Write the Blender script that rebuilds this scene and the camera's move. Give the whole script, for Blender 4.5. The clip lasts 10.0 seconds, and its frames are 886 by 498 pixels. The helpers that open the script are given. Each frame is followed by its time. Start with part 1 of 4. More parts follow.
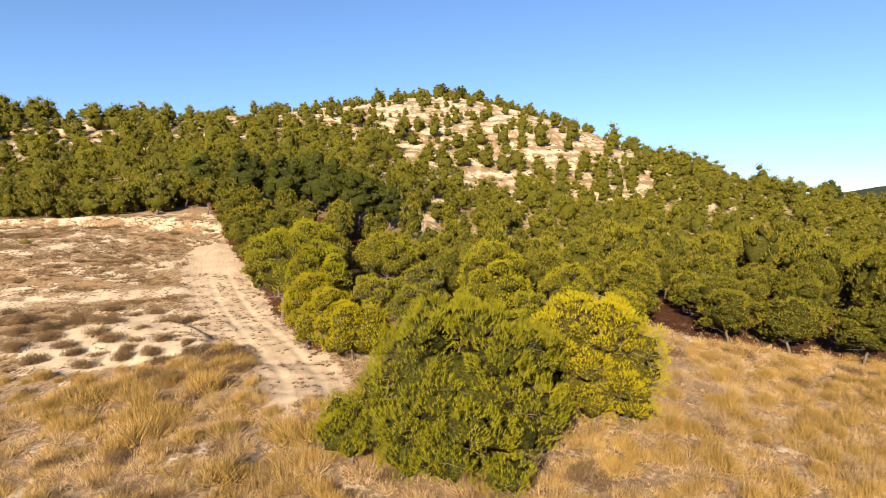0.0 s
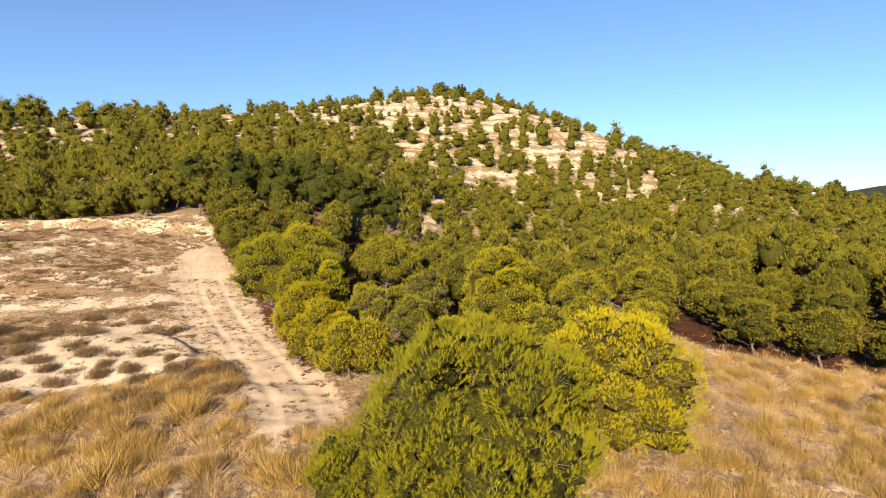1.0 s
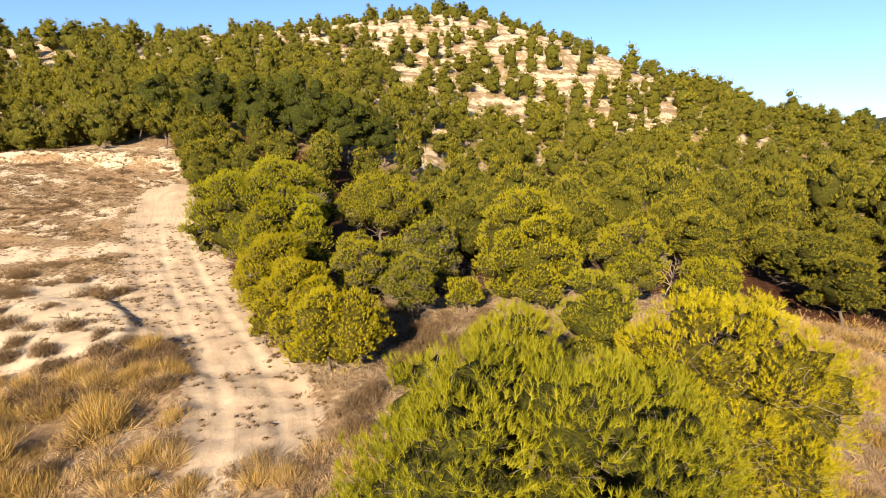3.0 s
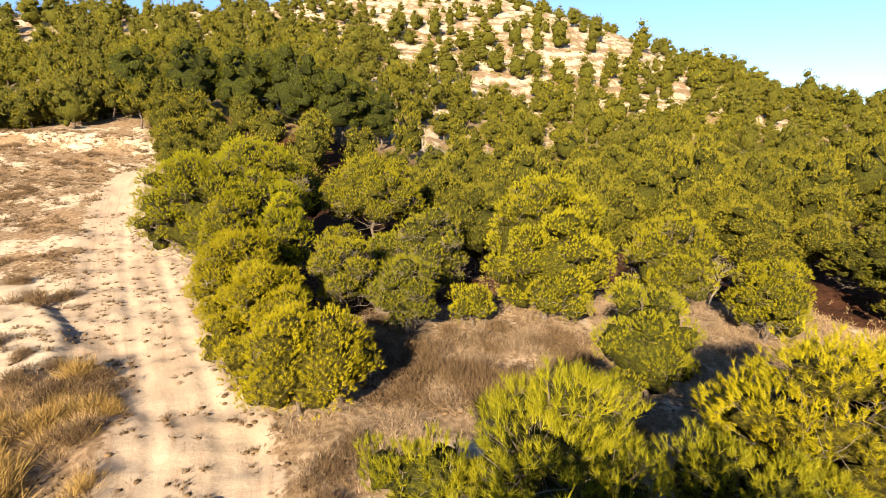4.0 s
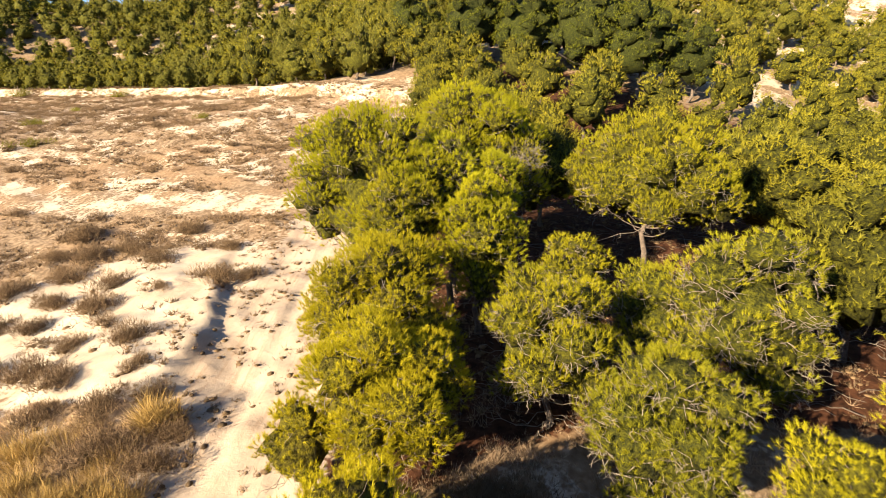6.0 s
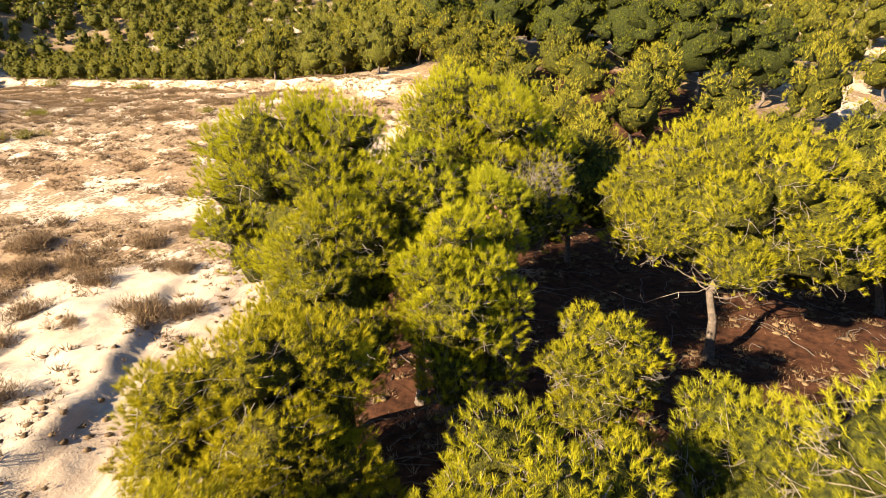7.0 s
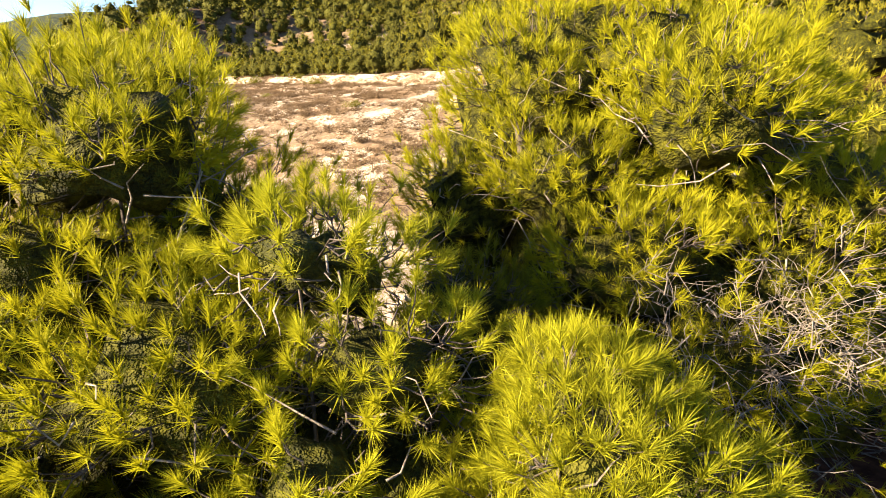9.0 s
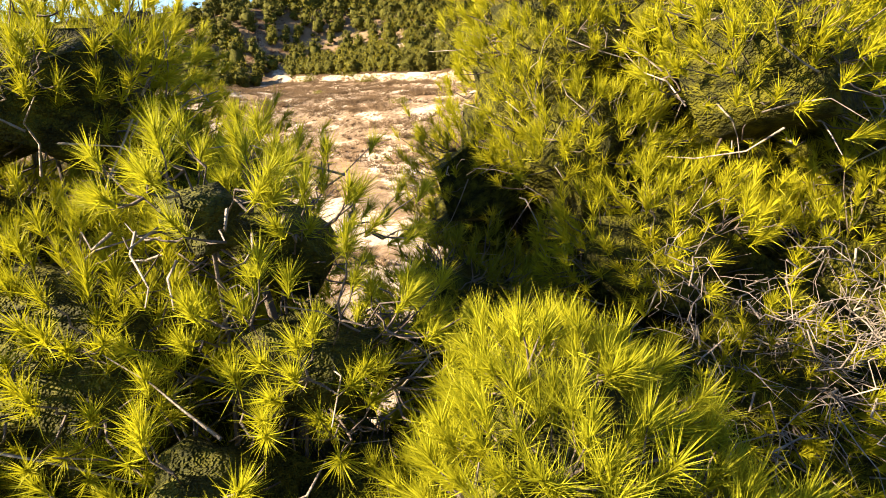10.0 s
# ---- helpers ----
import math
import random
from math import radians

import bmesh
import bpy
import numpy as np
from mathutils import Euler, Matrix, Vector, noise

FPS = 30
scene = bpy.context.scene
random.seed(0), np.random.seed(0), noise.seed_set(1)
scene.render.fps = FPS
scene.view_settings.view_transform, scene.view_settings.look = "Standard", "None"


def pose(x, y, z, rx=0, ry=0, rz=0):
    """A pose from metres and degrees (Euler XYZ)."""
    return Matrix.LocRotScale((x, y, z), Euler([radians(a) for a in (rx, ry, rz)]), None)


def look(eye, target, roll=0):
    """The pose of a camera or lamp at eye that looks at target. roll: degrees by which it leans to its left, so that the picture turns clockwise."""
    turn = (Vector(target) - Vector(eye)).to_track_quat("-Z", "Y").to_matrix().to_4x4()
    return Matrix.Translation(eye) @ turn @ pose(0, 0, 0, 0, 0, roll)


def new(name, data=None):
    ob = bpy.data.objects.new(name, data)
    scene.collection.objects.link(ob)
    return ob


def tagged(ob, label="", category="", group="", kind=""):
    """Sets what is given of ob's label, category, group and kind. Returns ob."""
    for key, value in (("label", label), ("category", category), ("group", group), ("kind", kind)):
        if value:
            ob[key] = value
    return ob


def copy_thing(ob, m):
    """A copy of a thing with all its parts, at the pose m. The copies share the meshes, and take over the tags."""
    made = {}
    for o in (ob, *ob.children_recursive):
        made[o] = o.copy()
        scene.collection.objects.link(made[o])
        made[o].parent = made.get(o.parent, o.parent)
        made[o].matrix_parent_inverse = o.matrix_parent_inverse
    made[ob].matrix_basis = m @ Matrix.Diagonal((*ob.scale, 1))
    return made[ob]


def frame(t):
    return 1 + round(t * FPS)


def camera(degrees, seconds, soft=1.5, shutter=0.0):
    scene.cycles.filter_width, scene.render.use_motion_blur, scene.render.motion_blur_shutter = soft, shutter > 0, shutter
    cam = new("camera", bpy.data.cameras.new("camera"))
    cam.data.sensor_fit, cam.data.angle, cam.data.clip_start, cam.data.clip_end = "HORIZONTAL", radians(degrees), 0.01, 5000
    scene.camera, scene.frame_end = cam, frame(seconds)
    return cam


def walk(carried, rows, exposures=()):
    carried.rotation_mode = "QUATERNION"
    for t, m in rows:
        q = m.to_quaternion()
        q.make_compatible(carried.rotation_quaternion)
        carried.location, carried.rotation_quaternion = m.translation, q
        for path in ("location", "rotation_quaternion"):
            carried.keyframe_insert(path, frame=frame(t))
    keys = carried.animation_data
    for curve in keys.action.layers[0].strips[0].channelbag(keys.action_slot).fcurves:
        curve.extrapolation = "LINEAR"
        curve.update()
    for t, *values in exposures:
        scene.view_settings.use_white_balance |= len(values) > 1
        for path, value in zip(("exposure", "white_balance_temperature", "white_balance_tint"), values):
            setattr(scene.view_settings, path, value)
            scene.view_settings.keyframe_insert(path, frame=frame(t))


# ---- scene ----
cam = camera(78.6, 10.0, 0.85, 0.15)
PATH = [
    (0, (0.186, 0.288, 6.755), (0.176, 2.286, 6.678), -0.0),
    (0.5, (0.011, 1.389, 6.943), (0.004, 3.388, 6.864), -0.0),
    (1, (-0.149, 2.615, 7.057), (-0.153, 4.614, 6.978), -0.0),
    (1.5, (-0.267, 4.043, 7.137), (-0.268, 6.041, 7.057), -0.0),
    (2, (-0.381, 5.616, 7.172), (-0.382, 7.609, 7.005), -0.0),
    (2.5, (-0.482, 7.352, 7.19), (-0.482, 9.336, 6.934), -0.1),
    (2.7, (-0.534, 8.13, 7.207), (-0.533, 10.109, 6.918), -0.1),
    (3.8, (-0.654, 12.633, 7.07), (-0.655, 14.598, 6.699), 0.0),
    (4, (-0.651, 13.524, 7.057), (-0.654, 15.487, 6.674), -0.0),
    (4.5, (-0.65, 15.774, 6.993), (-0.737, 17.726, 6.569), -0.1),
    (5, (-0.671, 18.166, 6.937), (-1.023, 20.079, 6.47), -0.3),
    (5.5, (-0.786, 20.588, 6.903), (-1.514, 22.381, 6.396), -0.3),
    (5.7, (-0.905, 21.57, 6.901), (-1.768, 23.295, 6.375), -0.4),
    (6.8, (-2.24, 26.997, 6.706), (-3.342, 28.576, 6.165), 1.3),
    (7, (-2.58, 27.854, 6.686), (-3.693, 29.426, 6.147), 1.3),
    (7.5, (-3.465, 29.825, 6.647), (-4.638, 31.352, 6.107), 1.4),
    (8, (-4.512, 31.759, 6.601), (-5.822, 33.168, 6.057), 1.3),
    (8.5, (-5.656, 33.455, 6.558), (-7.115, 34.71, 6.014), 1.8),
    (9, (-6.107, 34.273, 6.388), (-7.681, 35.372, 5.827), 0.9),
    (9.5, (-6.198, 34.584, 6.222), (-7.835, 35.589, 5.664), 1.2),
    (10, (-6.285, 34.794, 6.142), (-7.954, 35.743, 5.581), 1.3),
]
walk(cam, [(t, look(eye, target, roll)) for t, eye, target, roll in PATH],
     exposures=[(0, 1.84), (2.7, 1.91), (5, 2.33), (7, 2.6), (8, 2.8), (10, 2.77)])

# ---- light ----
SUN_TO = Vector((-0.29, -0.96, 0.0)).normalized()
SUN_ELEV = radians(20.5)
sun_dir = Vector((SUN_TO.x * math.cos(SUN_ELEV), SUN_TO.y * math.cos(SUN_ELEV), math.sin(SUN_ELEV)))
sun = new("sun", bpy.data.lights.new("sun", "SUN"))
sun.data.energy, sun.data.angle, sun.data.color = 5.0, radians(0.6), (1.0, 0.825, 0.585)
sun.matrix_world = look(sun_dir * 100, (0, 0, 0))
world = bpy.data.worlds.new("sky")
scene.world = world
world.use_nodes = True
wn = world.node_tree.nodes
sky = wn.new("ShaderNodeTexSky")
sky.sky_type, sky.sun_disc = "NISHITA", False
sky.sun_elevation, sky.sun_rotation = SUN_ELEV, math.atan2(SUN_TO.x, SUN_TO.y)
sky.air_density, sky.dust_density, sky.ozone_density, sky.altitude = 1.0, 0.25, 2.0, 900
wn["Background"].inputs["Strength"].default_value = 0.0555
tint = wn.new("ShaderNodeMix")
tint.data_type, tint.blend_type = "RGBA", "MULTIPLY"
tint.inputs[0].default_value, tint.inputs[7].default_value = 1.0, (0.765, 0.88, 1.06, 1)
world.node_tree.links.new(sky.outputs[0], tint.inputs[6])
world.node_tree.links.new(tint.outputs[2], wn["Background"].inputs["Color"])


# ---- materials ----
def material(name):
    m = bpy.data.materials.new(name)
    m.use_nodes = True
    return m, m.node_tree.nodes, m.node_tree.links, m.node_tree.nodes["Principled BSDF"]


def noise_node(n, l, scale, detail=4, rough=0.6, coord="Object", vec=None):
    t = n.new("ShaderNodeTexNoise")
    t.inputs["Scale"].default_value, t.inputs["Detail"].default_value, t.inputs["Roughness"].default_value = scale, detail, rough
    if vec is None:
        vec = n.new("ShaderNodeTexCoord").outputs[coord]
    l.new(vec, t.inputs["Vector"])
    return t.outputs["Fac"]


def mix_col(n, l, fac, a, b, kind="MIX"):
    m = n.new("ShaderNodeMix")
    m.data_type, m.blend_type = "RGBA", kind
    for sock, v in ((m.inputs[0], fac), (m.inputs[6], a), (m.inputs[7], b)):
        if isinstance(v, (int, float)):
            sock.default_value = v
        elif isinstance(v, tuple):
            sock.default_value = (*v, 1)
        else:
            l.new(v, sock)
    return m.outputs[2]


def span(n, l, v, a, b, c=0.0, d=1.0):
    m = n.new("ShaderNodeMapRange")
    m.interpolation_type = "SMOOTHSTEP"
    for i, q in enumerate((a, b, c, d)):
        m.inputs[i + 1].default_value = q
    l.new(v, m.inputs[0])
    return m.outputs[0]


def arith(n, l, op, a, b):
    m = n.new("ShaderNodeMath")
    m.operation = op
    for sock, v in zip(m.inputs, (a, b)):
        if isinstance(v, (int, float)):
            sock.default_value = v
        else:
            l.new(v, sock)
    return m.outputs[0]


def foliage(name, dark, light, tip, through_light=0.35, rough=0.55):
    """Needles or leaves: colour varies from needle to needle, from clump to clump and from plant to plant."""
    m, n, l, bsdf = material(name)
    geo = n.new("ShaderNodeNewGeometry")
    info = n.new("ShaderNodeObjectInfo")
    col = mix_col(n, l, geo.outputs["Random Per Island"], dark, light)
    clump = span(n, l, noise_node(n, l, 1.3, 2), 0.35, 0.68)
    col = mix_col(n, l, arith(n, l, "MULTIPLY", clump, 0.55), col, tip)
    patch = span(n, l, noise_node(n, l, 0.22, 1, vec=geo.outputs["Position"]), 0.4, 0.62)
    col = mix_col(n, l, arith(n, l, "MULTIPLY", arith(n, l, "ADD", arith(n, l, "MULTIPLY", info.outputs["Random"], 1.0), patch), 0.2), col, tuple(0.62 * c for c in dark))
    l.new(col, bsdf.inputs["Base Color"])
    bsdf.inputs["Roughness"].default_value = rough
    bsdf.inputs["Specular IOR Level"].default_value = 0.1
    tr = n.new("ShaderNodeBsdfTranslucent")
    l.new(col, tr.inputs["Color"])
    mix = n.new("ShaderNodeMixShader")
    mix.inputs[0].default_value = through_light
    l.new(bsdf.outputs[0], mix.inputs[1])
    l.new(tr.outputs[0], mix.inputs[2])
    l.new(mix.outputs[0], n["Material Output"].inputs["Surface"])
    return m


NEEDLE = foliage("pine_needles", (0.1621, 0.1522, 0.006534), (0.3034, 0.269, 0.008712), (0.3724, 0.3166, 0.007986), 0.26)
NEEDLE_GREEN = foliage("green_pine_needles", (0.1228, 0.1207, 0.00726), (0.2375, 0.2206, 0.00946), (0.2978, 0.2615, 0.00902), 0.26)
NEEDLE_YELLOW = foliage("yellow_pine_needles", (0.2235, 0.1941, 0.0062), (0.384, 0.3231, 0.0088), (0.469, 0.3772, 0.0085), 0.3)
NEEDLE_DARK = foliage("dark_pine_needles", (0.0462, 0.0561, 0.00594), (0.1188, 0.1228, 0.00858), (0.1485, 0.1465, 0.00858), 0.2)
# wood and hill needles carry added blue in place of distant haze
NEEDLE_WOOD = foliage("hazed_wood_needles", (0.1053, 0.09593, 0.0088), (0.2117, 0.1834, 0.0125), (0.2755, 0.229, 0.0138), 0.24)
NEEDLE_WOOD_GREEN = foliage("shaded_green_pine_needles", (0.08064, 0.07791, 0.0088), (0.1646, 0.1495, 0.0125), (0.2128, 0.1834, 0.0138), 0.24)
NEEDLE_HILL = foliage("hazed_olive_needles", (0.0848, 0.08058, 0.012), (0.1622, 0.1469, 0.0195), (0.2088, 0.1805, 0.0222), 0.24)
NEEDLE_BRIGHT = foliage("bright_pine_needles", (0.2131, 0.208, 0.00726), (0.3571, 0.332, 0.00935), (0.4339, 0.386, 0.00935), 0.4)
NEEDLE_LONG = foliage("long_bright_needles", (0.2064, 0.208, 0.009775), (0.3792, 0.362, 0.01437), (0.4608, 0.425, 0.01437), 0.42)
STRAW = foliage("dry_grass", (0.2148, 0.1354, 0.06661), (0.4983, 0.3527, 0.1828), (0.5671, 0.402, 0.2112), 0.3, 0.7)
PALE_GRASS = foliage("bleached_grass", (0.1775, 0.1207, 0.07455), (0.4047, 0.2982, 0.1917), (0.4402, 0.3231, 0.2059), 0.3, 0.75)
SCRUB = foliage("dry_scrub", (0.07634, 0.04907, 0.02608), (0.1963, 0.1295, 0.07042), (0.2254, 0.1465, 0.07694), 0.2, 0.8)
ESPARTO = foliage("esparto_grass", (0.172, 0.1094, 0.03129), (0.4049, 0.2641, 0.08465), (0.4656, 0.3012, 0.09662), 0.25, 0.7)


def shaded_core(name, dark, light):
    """Packed needles inside the heads, coloured dark for the shade between tufts."""
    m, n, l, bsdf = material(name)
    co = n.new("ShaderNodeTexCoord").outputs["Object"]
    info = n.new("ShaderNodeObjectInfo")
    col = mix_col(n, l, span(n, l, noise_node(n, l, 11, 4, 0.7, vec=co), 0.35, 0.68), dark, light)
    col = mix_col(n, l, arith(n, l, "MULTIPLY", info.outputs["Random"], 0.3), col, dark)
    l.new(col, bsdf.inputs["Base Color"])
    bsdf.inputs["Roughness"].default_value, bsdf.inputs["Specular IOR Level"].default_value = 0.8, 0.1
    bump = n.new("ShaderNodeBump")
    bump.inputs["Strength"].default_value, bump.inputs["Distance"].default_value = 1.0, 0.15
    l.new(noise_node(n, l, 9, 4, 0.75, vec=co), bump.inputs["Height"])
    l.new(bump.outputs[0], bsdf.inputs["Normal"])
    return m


INNER = shaded_core("shaded_pine_core", (0.0192, 0.0192, 0.0032), (0.096, 0.0876, 0.0042))
INNER_GREEN = shaded_core("shaded_green_core", (0.016, 0.0176, 0.0032), (0.081, 0.0768, 0.0042))
INNER_YELLOW = shaded_core("shaded_yellow_core", (0.028, 0.024, 0.0032), (0.12, 0.1008, 0.0042))
INNER_HILL = shaded_core("shaded_hill_core", (0.028, 0.0288, 0.004), (0.102, 0.0936, 0.006))
INNER_WOOD = shaded_core("shaded_wood_core", (0.0176, 0.0184, 0.0032), (0.078, 0.0732, 0.0048))
INNER_DARK = shaded_core("shaded_dark_core", (0.0096, 0.0128, 0.0032), (0.048, 0.0516, 0.0048))
INNER_DEEP = shaded_core("shaded_deep_core", (0.024, 0.0248, 0.0048), (0.078, 0.0732, 0.0072))
INSIDE = {"pine_needles": INNER, "green_pine_needles": INNER_GREEN, "yellow_pine_needles": INNER_YELLOW, "long_bright_needles": INNER_DEEP, "bright_pine_needles": INNER, "dark_pine_needles": INNER_DARK, "hazed_wood_needles": INNER_WOOD, "shaded_green_pine_needles": INNER_WOOD, "hazed_olive_needles": INNER_HILL}


def bark_material(name, a, b):
    m, n, l, bsdf = material(name)
    f = span(n, l, noise_node(n, l, 14, 5), 0.3, 0.7)
    l.new(mix_col(n, l, f, a, b), bsdf.inputs["Base Color"])
    bsdf.inputs["Roughness"].default_value = 0.9
    bump = n.new("ShaderNodeBump")
    bump.inputs["Strength"].default_value, bump.inputs["Distance"].default_value = 0.8, 0.02
    l.new(noise_node(n, l, 30, 4), bump.inputs["Height"])
    l.new(bump.outputs[0], bsdf.inputs["Normal"])
    return m


BARK = bark_material("pine_bark", (0.0375, 0.02625, 0.01875), (0.1125, 0.0825, 0.06))
DEADWOOD = bark_material("bare_grey_twigs", (0.0975, 0.075, 0.05625), (0.24, 0.195, 0.15))
CONE = bark_material("pine_cone_scales", (0.09, 0.045, 0.021), (0.2025, 0.1125, 0.0525))


def ground_material():
    m, n, l, bsdf = material("ground_soil")
    co = n.new("ShaderNodeTexCoord").outputs["Object"]

    def zone(name):
        a = n.new("ShaderNodeAttribute")
        a.attribute_name = name
        return a.outputs["Fac"]

    big, mid, fine = (noise_node(n, l, s, 5, 0.62, vec=co) for s in (0.1136, 0.639, 4.97))
    stone = noise_node(n, l, 28.0, 3, 0.7, vec=co)
    chalk = mix_col(n, l, span(n, l, mid, 0.35, 0.7), (0.3053, 0.2379, 0.1668), (0.3834, 0.316, 0.2343))
    chalk = mix_col(n, l, span(n, l, fine, 0.52, 0.72, 0, 0.6), chalk, (0.2556, 0.1846, 0.1207))
    chalk = mix_col(n, l, span(n, l, stone, 0.6, 0.75, 0, 0.5), chalk, (0.1917, 0.1384, 0.0923))
    # dry soil, its colour lowered to include the shade between grass blades
    shaded_steppe = mix_col(n, l, span(n, l, fine, 0.35, 0.65), (0.102, 0.068, 0.04), (0.218, 0.156, 0.096))
    shaded_steppe = mix_col(n, l, span(n, l, big, 0.4, 0.65, 0, 0.6), shaded_steppe, (0.1846, 0.1136, 0.06035))
    litter = mix_col(n, l, span(n, l, fine, 0.3, 0.7), (0.0213, 0.00852, 0.00426), (0.06958, 0.0284, 0.01349))
    litter = mix_col(n, l, span(n, l, stone, 0.62, 0.77, 0, 0.5), litter, (0.1846, 0.1065, 0.0568))
    # wheel marks and weathered streaks run along the track
    way = n.new("ShaderNodeCombineXYZ")
    l.new(arith(n, l, "MULTIPLY", zone("off_track"), 3.2), way.inputs[0])
    l.new(arith(n, l, "MULTIPLY", zone("way"), 0.32), way.inputs[1])
    streak = noise_node(n, l, 1.6, 4, 0.65, vec=way.outputs[0])
    chalk = mix_col(n, l, arith(n, l, "MULTIPLY", zone("on_track"), 0.45), chalk, (0.262, 0.19, 0.132))
    chalk = mix_col(n, l, arith(n, l, "MULTIPLY", span(n, l, streak, 0.48, 0.66, 0, 0.5), zone("on_track")), chalk, (0.213, 0.1384, 0.0852))
    chalk = mix_col(n, l, arith(n, l, "MULTIPLY", zone("rut"), 0.5), chalk, (0.3834, 0.3053, 0.2201))
    # breaks up the borders between the kinds of soil
    rough_edge = arith(n, l, "ADD", arith(n, l, "MULTIPLY", arith(n, l, "SUBTRACT", mid, 0.5), 1.5),
                       arith(n, l, "MULTIPLY", arith(n, l, "SUBTRACT", fine, 0.5), 1.1))
    f_chalk = span(n, l, arith(n, l, "ADD", zone("chalk"), rough_edge), 0.38, 0.62)
    # under the wood this is litter, in the clearing also painted shade
    f_litter_shade = span(n, l, arith(n, l, "ADD", zone("litter"), rough_edge), 0.38, 0.62)
    col = mix_col(n, l, f_chalk, shaded_steppe, chalk)
    col = mix_col(n, l, f_litter_shade, col, litter)
    # far hills are covered with wood
    copse = mix_col(n, l, span(n, l, noise_node(n, l, 0.12, 4, 0.7, vec=co), 0.35, 0.6), (0.01136, 0.01704, 0.00852), (0.03905, 0.04402, 0.01846))
    col = mix_col(n, l, zone("copse"), col, copse)
    l.new(col, bsdf.inputs["Base Color"])
    bsdf.inputs["Roughness"].default_value = 0.95
    bsdf.inputs["Specular IOR Level"].default_value = 0.1
    bump = n.new("ShaderNodeBump")
    bump.inputs["Strength"].default_value, bump.inputs["Distance"].default_value = 0.4, 0.06
    l.new(arith(n, l, "ADD", fine, arith(n, l, "MULTIPLY", stone, 0.4)), bump.inputs["Height"])
    l.new(bump.outputs[0], bsdf.inputs["Normal"])
    return m


GROUND = ground_material()


# ---- shape of the land ----
SWELLS_NEAR = [(-22, 12, 14, -1.98), (-4, 12, 14, 1.62), (16, 12, 14, -1.7), (-80, 32, 15, 6.5), (-55, 32, 15, 0.01), (-30, 32, 15, -0.59), (-12, 32, 15, 0.75), (6, 32, 15, 0.68), (22, 32, 15, -0.1), (-130, 55, 24, 14.56), (-95, 55, 24, 1.89), (-60, 55, 24, 3.89), (-25, 55, 24, -2.71), (5, 55, 24, 1.29), (35, 55, 24, 2.75)]
SWELLS_HILL = [(-75, 85, 30, -8.29), (-30, 85, 30, 14.51), (5, 85, 30, -2.58), (40, 85, 30, -4.75), (-110, 125, 38, 27.64), (-60, 125, 38, 4.15), (-15, 125, 38, -8.98), (30, 125, 38, 11.0), (80, 125, 38, -4.11), (-100, 180, 50, -3.34), (-30, 180, 50, 42.61), (40, 180, 50, 17.54), (110, 180, 50, 9.1)]
SWELLS_FAR = [(-128, 72, 26, 4), (-34, 178, 17, -2.2), (8, 66, 16, -2.0), (120, 122, 26, 4.5), (-560, 80, 110, 62), (-800, 520, 200, 80), (680, 760, 190, 70), (1000, 300, 240, 45), (3, 177, 13, 2), (-600, -800, 200, 40)]
TRACK = [(-4.7, 19.8), (-5.2, 21.5), (-6.2, 24.2), (-7.6, 26.9), (-10.0, 30.7), (-13.0, 35.4), (-16.6, 41.5), (-19.4, 46.8), (-21.5, 52.0)]
LIP = [(-12.4, 26.8), (-12.7, 29.0), (-13.2, 30.6), (-13.9, 31.7), (-15.5, 33.2), (-17.3, 34.6), (-18.6, 36.0), (-20.6, 38.2)]
LANE = [(-17.0, 42.3), (-22.0, 41.6), (-28.0, 39.4), (-34.0, 37.4), (-56.0, 33.0)]


def smooth(a, b, v):
    s = np.clip((v - a) / (b - a), 0, 1)
    return s * s * (3 - 2 * s)


def ripple(x, y, scale, seed=0):
    """An uneven field between about -1 and 1."""
    r = np.random.default_rng(seed)
    out = 0
    for i in range(7):
        a, p = r.uniform(0, 6.283), r.uniform(0, 6.283)
        k = (1.6 ** (i / 2)) * 6.283 / scale
        out = out + np.sin(k * (x * np.cos(a) + y * np.sin(a)) + p + 1.3 * np.sin(0.6 * k * (y * np.cos(a) - x * np.sin(a)) + 2 * p)) / (1.25 ** i)
    return out / 2.6


def along(line, x, y):
    """Distance from a line on the plan; positive on its left-hand side, and the way along it."""
    best = np.full(np.shape(x), 1e9)
    side, way, done = np.zeros(np.shape(x)), np.zeros(np.shape(x)), 0.0
    for (x0, y0), (x1, y1) in zip(line, line[1:]):
        dx, dy = x1 - x0, y1 - y0
        ln = math.hypot(dx, dy)
        s = np.clip(((x - x0) * dx + (y - y0) * dy) / ln ** 2, 0, 1)
        d = np.hypot(x - x0 - s * dx, y - y0 - s * dy)
        near = d < best
        cross = (dx * (y - y0) - dy * (x - x0)) / ln
        best, side, way = np.where(near, d, best), np.where(near, np.sign(cross), side), np.where(near, done + s * ln, way)
        done += ln
    return best * side, way


def bare_land(x, y):
    z = np.full(np.shape(x), -2.0)
    for cx, cy, s, a in SWELLS_NEAR + SWELLS_HILL + SWELLS_FAR:
        z = z + a * np.exp(-((x - cx) ** 2 + (y - cy) ** 2) / (2 * s * s))
    # the level field and its far edge towards the west
    flat = np.maximum(smooth(58, 76, -x) * smooth(-10, 20, y), smooth(26, 44, -x) * smooth(38, 52, y)) * (1 - smooth(62, 84, y)) * (1 - smooth(102, 130, -x))
    return z + flat * (np.maximum(7.0 - 0.19 * np.clip(58 - y, 0, 40), 0.4) - z)


def strata(x, y, z):
    return z / 2.3 + 0.3 * ripple(x, y, 45, 9) + 0.1 * ripple(x, y, 14, 8)


